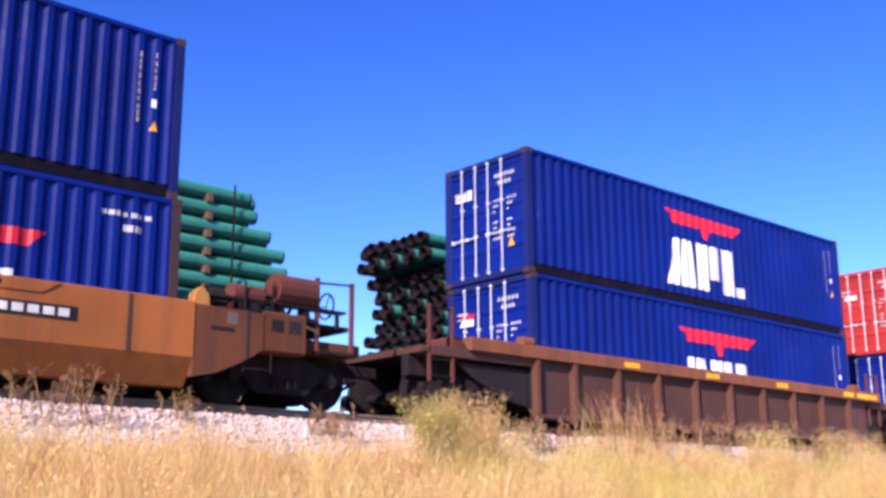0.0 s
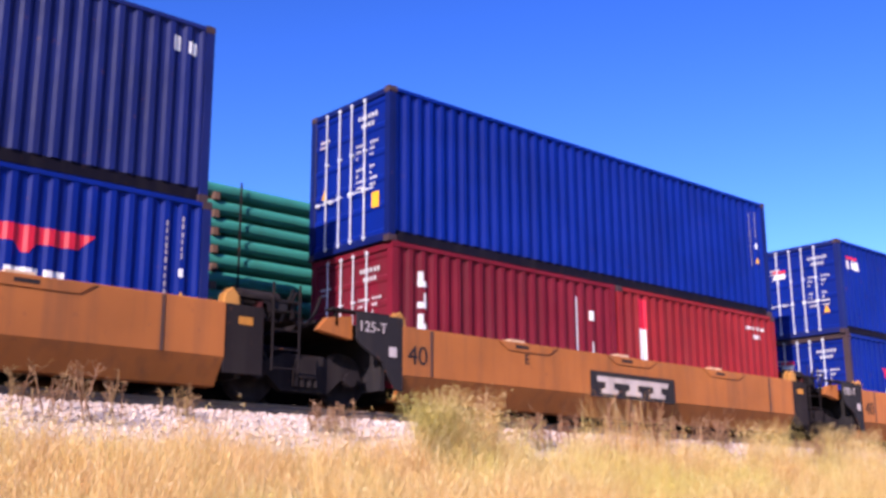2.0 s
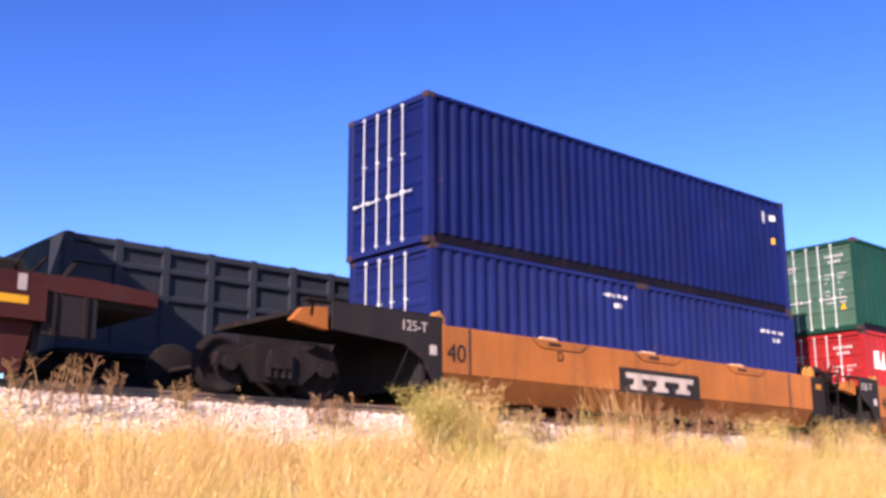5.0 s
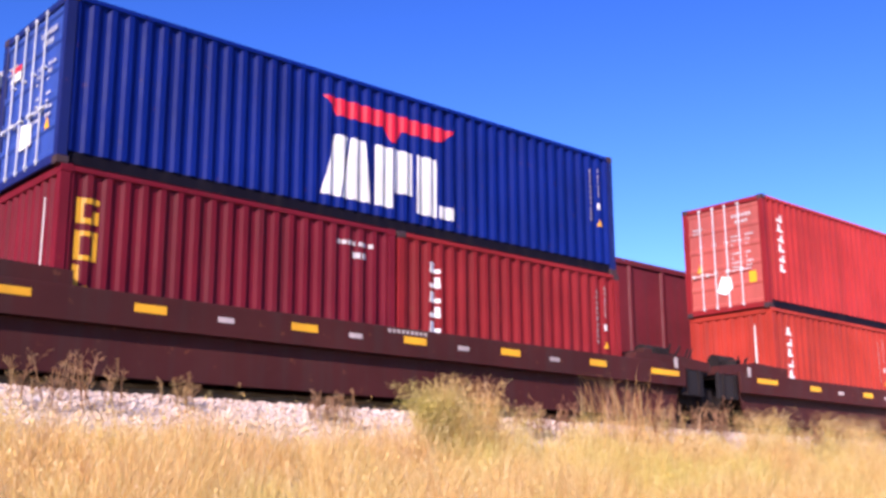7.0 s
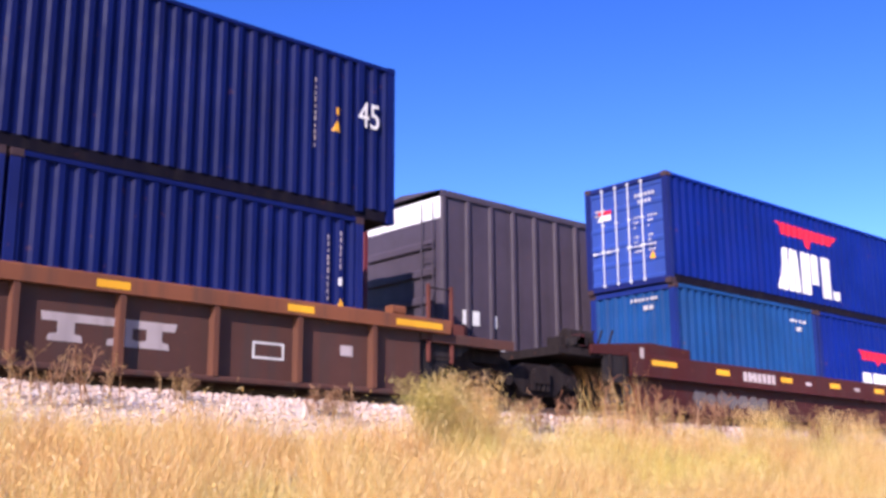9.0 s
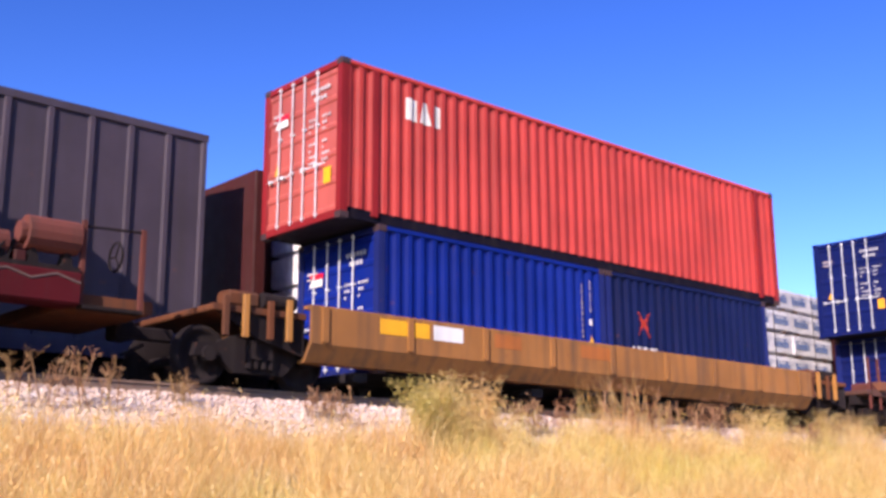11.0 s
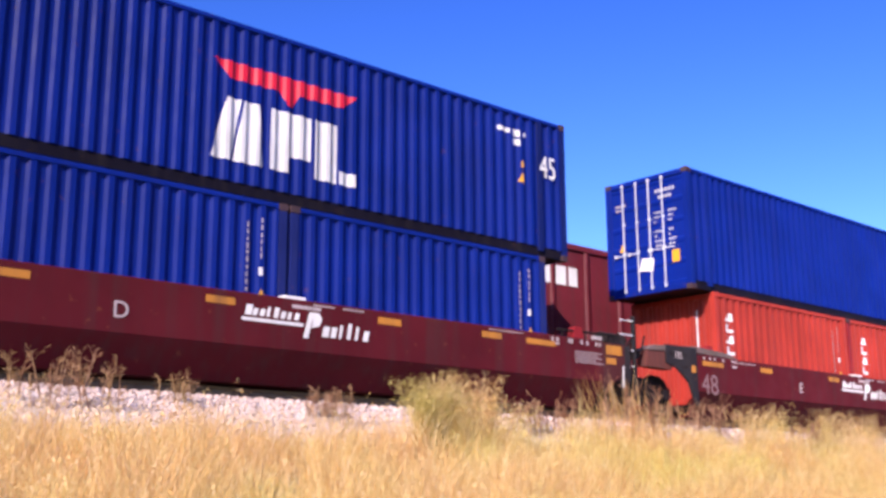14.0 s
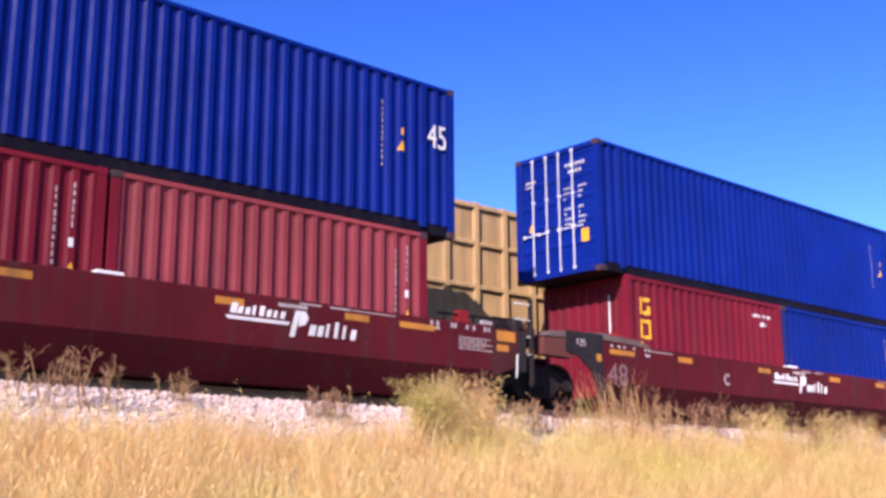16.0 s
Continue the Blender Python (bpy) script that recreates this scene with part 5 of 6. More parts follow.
lower(XQ + LONG, BLUE, "blue twenty-foot container in the well", side_codes(F20, STD), end_marks=door_codes(STD, True), posts=NAVY)
lower(XQ + LONG + SECOND, INK_BLUE, "dark navy twenty-foot container with a small orange star", one("logo", [[(1.0, 1.3), (1.12, 1.38), (1.5, 1.82), (1.38, 1.82)], [(1.38, 1.3), (1.5, 1.3), (1.12, 1.82), (1.0, 1.82)]], ORANGE_RED, "orange star") + small_code(0.85, 0.98, w=0.85), posts=NAVY)

maroon_well(XJ, "A", ends=(2.12, 2.6), name_at=9.0, brake=True)
upper45(XJ, STEEL_BLUE, "faded blue forty-five-foot container with a red and white logo", carrier_mark(5.75, 0.70, 0.80) + code45 + one("mark", [rect(13.2, 13.32, 0.5, 0.65)], YELLOW, "yellow label"), end_marks=door_codes(HC, "white"), posts=STEEL_BLUE, brightened=SUNLIT_BLUE)
lower(XJ + LONG, BRICK, "brick-red twenty-foot container with a small badge", one("logo", [rect(0.85, 1.12, 1.55, 2.15)], WHITE, "pale badge") + one("logo", [rect(0.88, 1.08, 1.68, 1.82), rect(0.93, 1.08, 1.92, 2.08)], BLACK, "dark badge bars") + side_codes(F20, STD), doors=False, end_marks=one("mark", [rect(1.9, 1.94, 0.8, 2.2)], WHITE, "white column"), posts=ORANGE_RED)
lower(XJ + LONG + SECOND, MID_BLUE, "blue twenty-foot container in the well", side_codes(F20, STD), posts=NAVY)

maroon_well(XK, "E")
upper45(XK, BRIGHT_BLUE, "bright blue forty-five-foot container", tri45 + col45, number_at=12.9, end_marks=door_codes(HC, False, True) + one("placard", [[(0.95, 0.6), (1.35, 0.55), (1.4, 0.85), (1.05, 0.9)]], WHITE, "torn white placard"), posts=BLUE)
lower(XK + LONG, ORANGE_RED, "orange-red twenty-foot container with an upright white logo", upright_bars(0.42, 1.13, 2.2, 0.3, WHITE, 4) + side_codes(F20, STD), doors=False, end_marks=one("mark", [rect(1.9, 1.94, 0.8, 2.2)], WHITE, "white column"), posts=ORANGE_RED)
lower(XK + LONG + SECOND, ORANGE_RED, "orange-red twenty-foot container with an upright white logo", upright_bars(0.7, 1.13, 2.2, 0.28, WHITE, 4) + side_codes(F20, STD), posts=BRICK)

maroon_well(XL, "D")
upper45(XL, BLUE, "blue forty-five-foot container with a red and white logo", carrier_mark(5.45, 0.55, 0.94) + code45 + tri45, number_at=12.95, end_marks=door_codes(HC, "white", True), posts=DEEP_BLUE)
lower(XL + LONG, BLUE, "blue twenty-foot container in the well", side_codes(F20, STD), doors=False, end_marks=one("mark", [rect(1.9, 1.94, 0.8, 2.2)], WHITE, "white column"), posts=NAVY)
lower(XL + LONG + SECOND, BLUE, "blue twenty-foot container in the well", side_codes(F20, STD), posts=NAVY)

maroon_well(XM, "C")
upper45(XM, BRIGHT_BLUE, "bright blue forty-five-foot container", tri45 + col45, end_marks=door_codes(HC, False, True), posts=BLUE)
lower(XM + LONG, MAROON, "maroon twenty-foot container with an upright yellow logo", one("logo", [rect(0.42, 0.78, 2.07, 2.15), rect(0.42, 0.52, 1.78, 2.07), rect(0.52, 0.78, 1.78, 1.86), rect(0.68, 0.78, 1.86, 1.97), rect(0.42, 0.78, 1.60, 1.67), rect(0.42, 0.50, 1.32, 1.60), rect(0.70, 0.78, 1.32, 1.60), rect(0.42, 0.78, 1.25, 1.32), rect(0.42, 0.50, 0.80, 1.18)], YELLOW, "yellow upright block logo") + codes(), doors=False, end_marks=one("mark", [rect(1.9, 1.94, 0.8, 2.2)], WHITE, "white column"))
lower(XM + LONG + SECOND, BLUE, "blue twenty-foot container in the well", side_codes(F20, STD), posts=NAVY)

maroon_well(XN, "B", name_at=8.63)
upper45(XN, BRIGHT_BLUE, "bright blue forty-five-foot container", tri45 + col45, end_marks=door_codes(HC, False, True), posts=BLUE)
lower(XN + LONG, MAROON, "maroon twenty-foot container in the well", side_codes(F20, STD), posts=MAROON)
lower(XN + LONG + SECOND, PINK, "faded maroon twenty-foot container in the well", side_codes(F20, STD), posts=MAROON)

# ---- the far train: mixed freight running the other way ----
FAR = []
FAR_FACE = TRACK_FAR - 1.5
FW = 3.0
PIPE_GREEN = paint("pipe_green", (0.028, 0.21, 0.17), 0.45, 0.2, 0.15)
# Bare pipe ends, with shade on the bundle put into a near-black colour.
SHADED_STEEL = paint("shaded_pipe_end", (0.020, 0.013, 0.018), 0.8, 0.4, 0.5, 0.1)
RACK_STEEL = paint("rack_steel", (0.120, 0.080, 0.066), 0.6, 0.5, 0.5)
RACK_ROOF = paint("rack_roof", (0.34, 0.33, 0.36), 0.5, 0.25, 0.1)
BOX_MAROON = paint("boxcar_maroon", (0.13, 0.012, 0.020), 0.6, 0.45, 0.3)
BOX_GREY = paint("boxcar_grey", (0.056, 0.043, 0.066), 0.6, 0.4, 0.3)
BOX_BLACK = paint("boxcar_black", (0.018, 0.022, 0.038), 0.6, 0.3, 0.3)
HOPPER_GREY = paint("hopper_grey", (0.007, 0.0075, 0.011), 0.6, 0.4, 0.3)
GONDOLA_BUFF = paint("gondola_buff", (0.44, 0.285, 0.13), 0.65, 0.45, 0.3)
BUFF = paint("car_buff", (0.45, 0.27, 0.085), 0.6, 0.4, 0.3)
DUNNAGE = paint("dunnage_wood", (0.14, 0.075, 0.05), 0.8, 0.4, 0.1)


def far_thing(name, u, label, category):
    ob = thing(name, u, FAR_FACE, 0, label, category, "freight cars of the far train")
    FAR.append(ob)
    return ob


def far_gear(car, L):
    part("underframe", Shape().box(0.1, L - 0.1, 0.3, FW - 0.3, 0.75, 1.06, 0.03).mesh("underframe", GRIME), car)
    truck(car, 1.9, FW / 2)
    truck(car, L - 1.9, FW / 2)
    coupler(car, 0, FW / 2, -1)
    coupler(car, L, FW / 2, 1)


def boxcar(u, L, top, mat, label, door=(6.4, 9.7), pitch=1.35, white_end=False, marks=(), corrugated_end=True):
    car = far_thing("boxcar", u, label, "railcar")
    z0 = 1.06
    for y0, y1 in ((0.05, 0.12), (FW - 0.12, FW - 0.05)):
        part("side_wall", Shape().box(0.05, L - 0.05, y0, y1, z0, top - 0.16).mesh("side_wall", mat), car)
    part("roof", Shape().prism([(0.0, top - 0.17), (0.0, top - 0.02), (FW / 2, top + 0.12), (FW, top - 0.02), (FW, top - 0.17)], "x", 0.0, L).mesh("roof", mat), car, label="shallow ridged roof")
    part("side_sill", Shape().box(0.0, L, 0.0, 0.07, z0 - 0.22, z0 + 0.06, 0.01).mesh("side_sill", mat), car)
    rib = Shape().prism([(-0.045, -0.01), (0.045, -0.01), (0.075, 0.06), (-0.075, 0.06)], "z", z0 + 0.06, top - 0.18).mesh("rib", mat)
    n = int(L / pitch)
    for i in range(n + 1):
        x = 0.08 + i * (L - 0.16) / n
        if not (door and door[0] - 0.05 < x < door[1] + 0.05):
            part("rib", rib, car, (x, 0, 0))
    if door:
        leaf = part("sliding_door", Shape().box(door[0], door[1], -0.03, 0.04, z0 + 0.02, top - 0.3).mesh("sliding_door", mat), car, label="ribbed sliding door")
        slat = Shape().prism([(-0.075, 0.02), (-0.075, 0.07), (-0.03, 0.11), (-0.03, 0.0)], "x", door[0] + 0.12, door[1] - 0.12).mesh("slat", mat)
        for i in range(int((top - 1.6) / 0.17)):
            part("slat", slat, leaf, (0, 0, z0 + 0.15 + i * 0.17))
        for x in door:
            part("door_post", Shape().box(x - 0.1, x + 0.1, -0.05, 0.06, z0, top - 0.2, 0.02).mesh("door_post", mat), car)
        part("door_track", Shape().box(door[0] - 1.6, door[1] + 0.3, -0.06, 0.04, z0 - 0.1, z0 + 0.02, 0.02).mesh("door_track", mat), car)
    for x0, x1, s in ((0.0, 0.06, -1), (L - 0.06, L, 1)):
        wall = part("end_wall", Shape().box(x0, x1, 0.06, FW - 0.06, z0, top - 0.7).mesh("end_wall", mat), car, label="corrugated end wall")
        if corrugated_end:
            for i in range(5):
                z = z0 + 0.35 + i * (top - z0 - 1.1) / 5
                a = x0 - 0.09 if s < 0 else x1
                part("band", Shape().box(a, a + 0.09, 0.25, FW - 0.25, z, z + 0.20, 0.03).mesh("band", mat), wall)
        part("end_top", Shape().box(x0, x1, 0.06, FW - 0.06, top - 0.7, top - 0.02).mesh("end_top", WHITE if white_end else mat), car, label="white upper end panel" if white_end else "")
    lad = Shape()
    for y in (0.18, 0.6):
        lad.tube((-0.13, y, z0 - 0.1), (-0.13, y, top - 0.3), 0.018, 6)
    for i in range(9):
        z = z0 + 0.1 + i * 0.38
        if z < top - 0.35:
            lad.tube((-0.13, 0.18, z), (-0.13, 0.6, z), 0.014, 6)
    part("ladder", lad.mesh("ladder", mat), car)
    for x0, x1, za, zb, m, lab in marks:
        part("mark", Shape().box(x0, x1, 0.038, 0.052, za, zb).mesh("mark", m), car, label=lab)
    far_gear(car, L)
    return car


def pipe_load(u0, u1, seed):
    """A flat car and, on it, long green pipes in rows with wooden spacers."""
    L = u1 - u0
    flat = far_thing("flat_car", u0 - 0.6, "rusty flat car carrying green pipes", "railcar")
    part("deck", Shape().box(0, L + 1.2, 0.05, FW - 0.05, 1.05, 1.20, 0.02).mesh("deck", RIB_BROWN), flat)
    part("side_sill", Shape().prism([(0.3, 1.05), (L + 0.9, 1.05), (L - 4, 0.6), (5.2, 0.6)], "y", 0.02, 0.12).mesh("side_sill", RIB_BROWN), flat)
    far_gear(flat, L + 1.2)
    load = far_thing("pipe_load", u0, "bundle of long green coated steel pipes with wooden spacers", "pipes")
    load.location.z = 1.20
    rng = random.Random(seed)
    half = L / 2
    rows, cols, r = 10, 8, 0.148

    def pipe(shaded_end):
        k = 14
        ring = [(r * math.cos(6.28318 * i / k), r * math.sin(6.28318 * i / k)) for i in range(k)]
        inn = [(0.93 * a, 0.93 * b) for a, b in ring]
        ln = half - 0.02
        v, f, m = [], [], []
        for x, rr in ((0.0, inn), (0.0, ring), (shaded_end, ring), (ln - 0.04, ring), (ln, ring), (ln, inn), (0.3, inn)):
            v += [(x, a, b) for a, b in rr]
        # 1 marks end bands and bores that carry the painted shade.
        for q, shaded in enumerate((1, 1, 0, 1, 1, 1)):
            for i in range(k):
                j = (i + 1) % k
                f.append((q * k + i, q * k + j, (q + 1) * k + j, (q + 1) * k + i))
                m.append(shaded)
        f += [(i, 6 * k + i, 6 * k + (i + 1) % k, (i + 1) % k) for i in range(k)]
        m += [1] * k
        return mesh("pipe", v, f, [PIPE_GREEN, SHADED_STEEL], m)

    first, second = pipe(0.20), pipe(0.03)
    for row in range(rows):
        z = 0.24 + row * 0.37
        for col in range(cols):
            y = 0.28 + col * 0.345
            off = rng.uniform(-0.1, 0.35) - (0.5 if row > rows - 3 else 0.0)
            part("pipe", first, load, (off, y, z))
            part("pipe", second, load, (off + half, y, z))
    block = cached(("block",), lambda: Shape().box(-0.06, 0.06, 0.1, FW - 0.1, 0, 0.072, 0.01).mesh("spacer", DUNNAGE))
    end = cached(("blockend",), lambda: Shape().box(-0.07, 0.07, 0.02, 0.13, -0.03, 0.12, 0.02).mesh("spacer", DUNNAGE))
    n = 9
    for i in range(n):
        x = 1.6 + i * (L - 3.2) / (n - 1)
        for row in range(rows):
            part("spacer", block, load, (x, 0, 0.02 + row * 0.37), "wooden spacer")
            if row:
                part("spacer", end, load, (x + 0.1 * (i % 2), 0.06, 0.02 + row * 0.37), "wooden chock")
        part("strap", Shape().box(x + 0.5, x + 0.54, 0.02, 0.04, 0, 3.75).mesh("strap", GRIME), load, label="dark steel strap")
    return load


def autorack(u, L):
    car = far_thing("autorack", u, "covered car carrier with galvanised side screens and yellow posts", "railcar")
    top = 5.54
    v = []
    k = 44
    pts = []
    for i in range(k + 1):
        z = 1.25 + (top - 1.25) * i / k
        pts.append((0.06 + (0.03 if i % 2 else 0.0), z))
    for y0 in (0, 1):
        vs = [(x, p[0] if y0 == 0 else FW - p[0], p[1]) for p in pts for x in (0.1, L - 2.35)]
        part("side_screen", mesh("side_screen", vs, [(2 * i, 2 * i + 1, 2 * i + 3, 2 * i + 2) for i in range(k)], RACK_STEEL), car, label="ribbed galvanised side screen")
    post = Shape().box(-0.11, 0.11, -0.03, 0.06, 1.1, top, 0.02).mesh("post", BUFF)
    cap = Shape().prism([(-0.36, top), (0.36, top), (0.11, top - 0.18), (-0.11, top - 0.18)], "y", -0.04, 0.04).mesh("bracket", RACK_ROOF)
    n = 9
    for i in range(n):
        x = 2.20 + i * 3.05
        if x < L - 5:
            part("post", post, car, (x, 0, 0), "yellow post")
            part("bracket", cap, car, (x, 0, 0), "pale post bracket")
            rivets = Shape()
            for j in range(6):
                rivets.box(x - 0.19, x - 0.11, -0.01, 0.03, 1.6 + j * 0.6, 1.66 + j * 0.6).box(x + 0.11, x + 0.19, -0.01, 0.03, 1.6 + j * 0.6, 1.66 + j * 0.6)
            part("bolts", rivets.mesh("bolts", RACK_ROOF), car)
    # corrugated roof, curving inwards
    prof = [(-0.02, top), (0.05, top + 0.26), (0.35, top + 0.46), (FW / 2, top + 0.58), (FW - 0.35, top + 0.46), (FW - 0.05, top + 0.26), (FW + 0.02, top)]
    vs, fs, m = [], [], len(prof)
    n = int(L / 0.11)
    for i in range(n + 1):
        x = i * L / n
        d = 0.05 if i % 2 else 0.0
        vs += [(x, y + (d if y < 1 else -d if y > 2 else 0), z - d) for y, z in prof]
    for i in range(n):
        fs += [(i * m + j, i * m + j + 1, (i + 1) * m + j + 1, (i + 1) * m + j) for j in range(m - 1)]
    part("roof", mesh("roof", vs, fs, RACK_ROOF), car, label="pale corrugated roof")
    for x in (L - 2.3, L - 0.65):
        part("post", Shape().box(x, x + 0.22, -0.05, 0.1, 1.1, top + 0.1, 0.02).mesh("post", BUFF), car, label="yellow post")
    for y0, y1 in ((0.03, 0.08), (FW - 0.08, FW - 0.03)):
        part("end_panel", Shape().box(L - 2.35, L - 0.1, y0, y1, 1.1, top).mesh("end_panel", BUFF), car, label="yellow end bay panel")
    part("header", Shape().box(L - 2.7, L, -0.03, 0.1, top - 0.04, top + 0.07, 0.02).mesh("header", BUFF), car, label="yellow header beam")
    for x in (0.02, L - 0.08):
        for y in (0.1, FW / 2 + 0.01):
            part("end_door", Shape().box(x, x + 0.06, y, y + FW / 2 - 0.11, 1.1, top + 0.1).mesh("end_door", BUFF), car, label="yellow end door")
    part("deck", Shape().box(0, L, 0.0, FW, 0.95, 1.12, 0.02).mesh("deck", GRIME), car)
    far_gear(car, L)


def wrap_material():
    m, n, l, b = node_mat("lumber_wrap", 0.5)
    c = ramp(n, l, noise_node(n, l, 2.5, 6), [(0.3, (0.46, 0.46, 0.52)), (0.5, (0.70, 0.69, 0.73)), (0.7, (0.84, 0.83, 0.86))])
    l.new(c, b.inputs["Base Color"])
    bumped(n, l, b, noise_node(n, l, 4, 6, (1, 1, 2.5)), 0.9, 0.06)
    return m


def lumber_car(u, L):
    car = far_thing("lumber_car", u, "flat lumber car with end bulkheads", "railcar")
    part("deck", Shape().box(0, L, 0.0, FW, 1.0, 1.28, 0.03).mesh("deck", GRIME), car)
    for x in (0.0, L - 0.3):
        part("bulkhead", Shape().box(x, x + 0.3, 0.1, FW - 0.1, 1.28, 5.05, 0.03).mesh("bulkhead", OXIDE), car, label="oxide bulkhead")
    part("centre_beam", Shape().box(0.3, L - 0.3, FW / 2 - 0.06, FW / 2 + 0.06, 1.28, 4.95).mesh("centre_beam", OXIDE), car)
    far_gear(car, L)
    wrap = wrap_material()
    blue = cached(("wrapblue",), lambda: paint("wrap_blue", (0.07, 0.11, 0.23), 0.4, 0.1, 0.0))
    rng = random.Random(9)
    ln, hgt = 2.40, 0.72
    n = int((L - 0.8) / (ln + 0.03))

    def bundle():
        s = Shape()
        s.box(0.01, ln - 0.01, 0.02, 1.36, 0.06, hgt - 0.01, 0.035)
        return s.mesh("wrap", wrap)

    def strokes(seed):
        r = random.Random(seed)
        s = Shape()
        for c in (0.12, 1.30):
            q = c
            for i in range(6):
                w = r.uniform(0.09, 0.135)
                s.box(q, q + w, 0.010, 0.021, 0.26, 0.46 + (0.10 if i in (0, 4) else 0))
                q += w + 0.03
            s.box(c, c + 0.85, 0.011, 0.021, 0.52, 0.545)
        return s.mesh("mark", blue)

    bm_, sk = bundle(), [strokes(i) for i in range(3)]
    bear = Shape().box(0.3, 0.4, 0.02, 1.36, 0, 0.06).mesh("bearer", DUNNAGE)
    for tier in range(5):
        for i in range(n):
            for side in (0, 1):
                b = far_thing("lumber_bundle", u + 1.30 + i * (ln + 0.03) + rng.uniform(-0.01, 0.01), "wrapped lumber bundle in white and blue plastic", "lumber")
                b.location.z = 1.28 + tier * (hgt + 0.02)
                b["group"] = "wrapped lumber bundles"
                if side:
                    b.location.y += FW - 0.04
                    b.location.x += ln
                    b.rotation_euler = (0, 0, math.pi)
                else:
                    b.location.y += rng.uniform(0, 0.07)
                    b.rotation_euler = (0, rng.uniform(-0.012, 0.012), 0)
                part("wrap", bm_, b)
                if side == 0:
                    part("mark", sk[(i + tier) % 3], b, label="blue printed bars")
                part("bearer", bear, b)
                part("bearer", bear, b, (1.6, 0, 0))
    for i in range(n):
        for x in (1.22,):
            xx = 1.30 + i * (ln + 0.03) + x
            part("strap", Shape().box(xx, xx + 0.022, -0.012, 0.0, 1.25, 5.0).mesh("strap", RUSTY), car, label="steel tie-down strap")


def hopper(u, L):
    car = far_thing("hopper_car", u, "dark grey covered hopper with curved ribbed sides", "railcar")
    prof = [(0.15, 1.35), (0.02, 2.2), (0.0, 3.4), (0.06, 4.65), (0.22, 4.93), (0.6, 5.05), (FW - 0.6, 5.05), (FW - 0.22, 4.93), (FW - 0.06, 4.65), (FW, 3.4), (FW - 0.02, 2.2), (FW - 0.15, 1.35)]
    part("body", Shape().prism(prof, "x", 0.5, L - 0.5).mesh("body", HOPPER_GREY), car)
    for s in (0, 1):
        sl = [(0.5, 4.65), (0.2, 4.5), (0.5, 3.6)] if s == 0 else [(L - 0.5, 4.65), (L - 0.2, 4.5), (L - 0.5, 3.6)]
        part("end_sheet", Shape().prism(sl, "y", 0.15, FW - 0.15).mesh("end_sheet", HOPPER_GREY), car, label="sloping end sheet")
        x = 0.15 if s == 0 else L - 0.25
        part("end_post", Shape().box(x, x + 0.1, 0.1, 0.2, 1.1, 4.65).box(x, x + 0.1, FW - 0.2, FW - 0.1, 1.1, 4.65).mesh("end_post", HOPPER_GREY), car)
    rib = Shape().prism([(-0.05, 1.35), (-0.05, 4.65), (0.05, 4.65), (0.05, 1.35)], "y", -0.06, 0.05).mesh("rib", HOPPER_GREY)
    n = 11
    for i in range(n):
        part("rib", rib, car, (1.0 + i * (L - 2.0) / (n - 1), 0, 0))
    part("top_rail", Shape().box(0.3, L - 0.3, -0.05, 0.12, 4.61, 4.75, 0.03).mesh("top_rail", HOPPER_GREY), car)
    part("side_sill", Shape().box(0.0, L, -0.03, 0.15, 1.08, 1.35, 0.03).mesh("side_sill", HOPPER_GREY), car)
    part("roof_walk", Shape().box(0.5, L - 0.5, 1.1, 1.9, 5.13, 5.18).mesh("roof_walk", GRIME), car)
    for i in range(4):
        x = 1.6 + i * (L - 3.2) / 3.6
        part("hopper_chute", Shape().prism([(x, 1.35), (x + 3.0, 1.35), (x + 1.9, 0.55), (x + 1.1, 0.55)], "y", 0.5, FW - 0.5).mesh("hopper_chute", HOPPER_GREY), car)
    m = Shape()
    for i in range(4):
        m.box(3.2 + i * 0.27, 3.4 + i * 0.27, -0.012, 0.001, 2.75, 3.0)
    part("mark", m.mesh("mark", WHITE), car, label="white stencilled bars")
    far_gear(car, L)


def gondola(u, L, top, mat, label, pitch=1.0):
    car = far_thing("gondola_car", u, label, "railcar")
    for y0, y1 in ((0.06, 0.12), (FW - 0.12, FW - 0.06)):
        part("side_wall", Shape().box(0.05, L - 0.05, y0, y1, 1.06, top).mesh("side_wall", mat), car)
    for x in (0.0, L - 0.08):
        part("end_wall", Shape().box(x, x + 0.08, 0.1, FW - 0.1, 1.06, top).mesh("end_wall", mat), car)
    part("floor", Shape().box(0, L, 0.05, FW - 0.05, 0.98, 1.08).mesh("floor", GRIME), car)
    post = Shape().prism([(-0.07, -0.02), (0.07, -0.02), (0.09, 0.07), (-0.09, 0.07)], "z", 1.06, top).mesh("post", mat)
    n = int(L / pitch)
    for i in range(n + 1):
        part("post", post, car, (0.09 + i * (L - 0.18) / n, 0, 0))
    for z in (1.06, top - 0.16, 0.5 * (top + 1.06), 0.75 * top + 0.26):
        part("side_rail", Shape().box(0, L, -0.01, 0.08, z, z + 0.12, 0.02).mesh("side_rail", mat), car)
    far_gear(car, L)
    return car


pipe_load(-13.0, 12.4, 1)
pipe_load(16.9, 41.9, 2)
boxcar(47.4, 18.8, 5.58, BOX_BLACK, "tall black boxcar with a white end panel", door=(8.0, 11.6), white_end=True, marks=((0.6, 1.7, 3.0, 3.1, WHITE, "white bars"), (0.6, 1.5, 2.8, 2.88, WHITE, "white bars"), (2.2, 2.9, 2.4, 2.9, WHITE, "white scrawl")))
gondola(67.6, 8.0, 3.2, BOX_BLACK, "low black open gondola car")
autorack(77.1, 27.4)
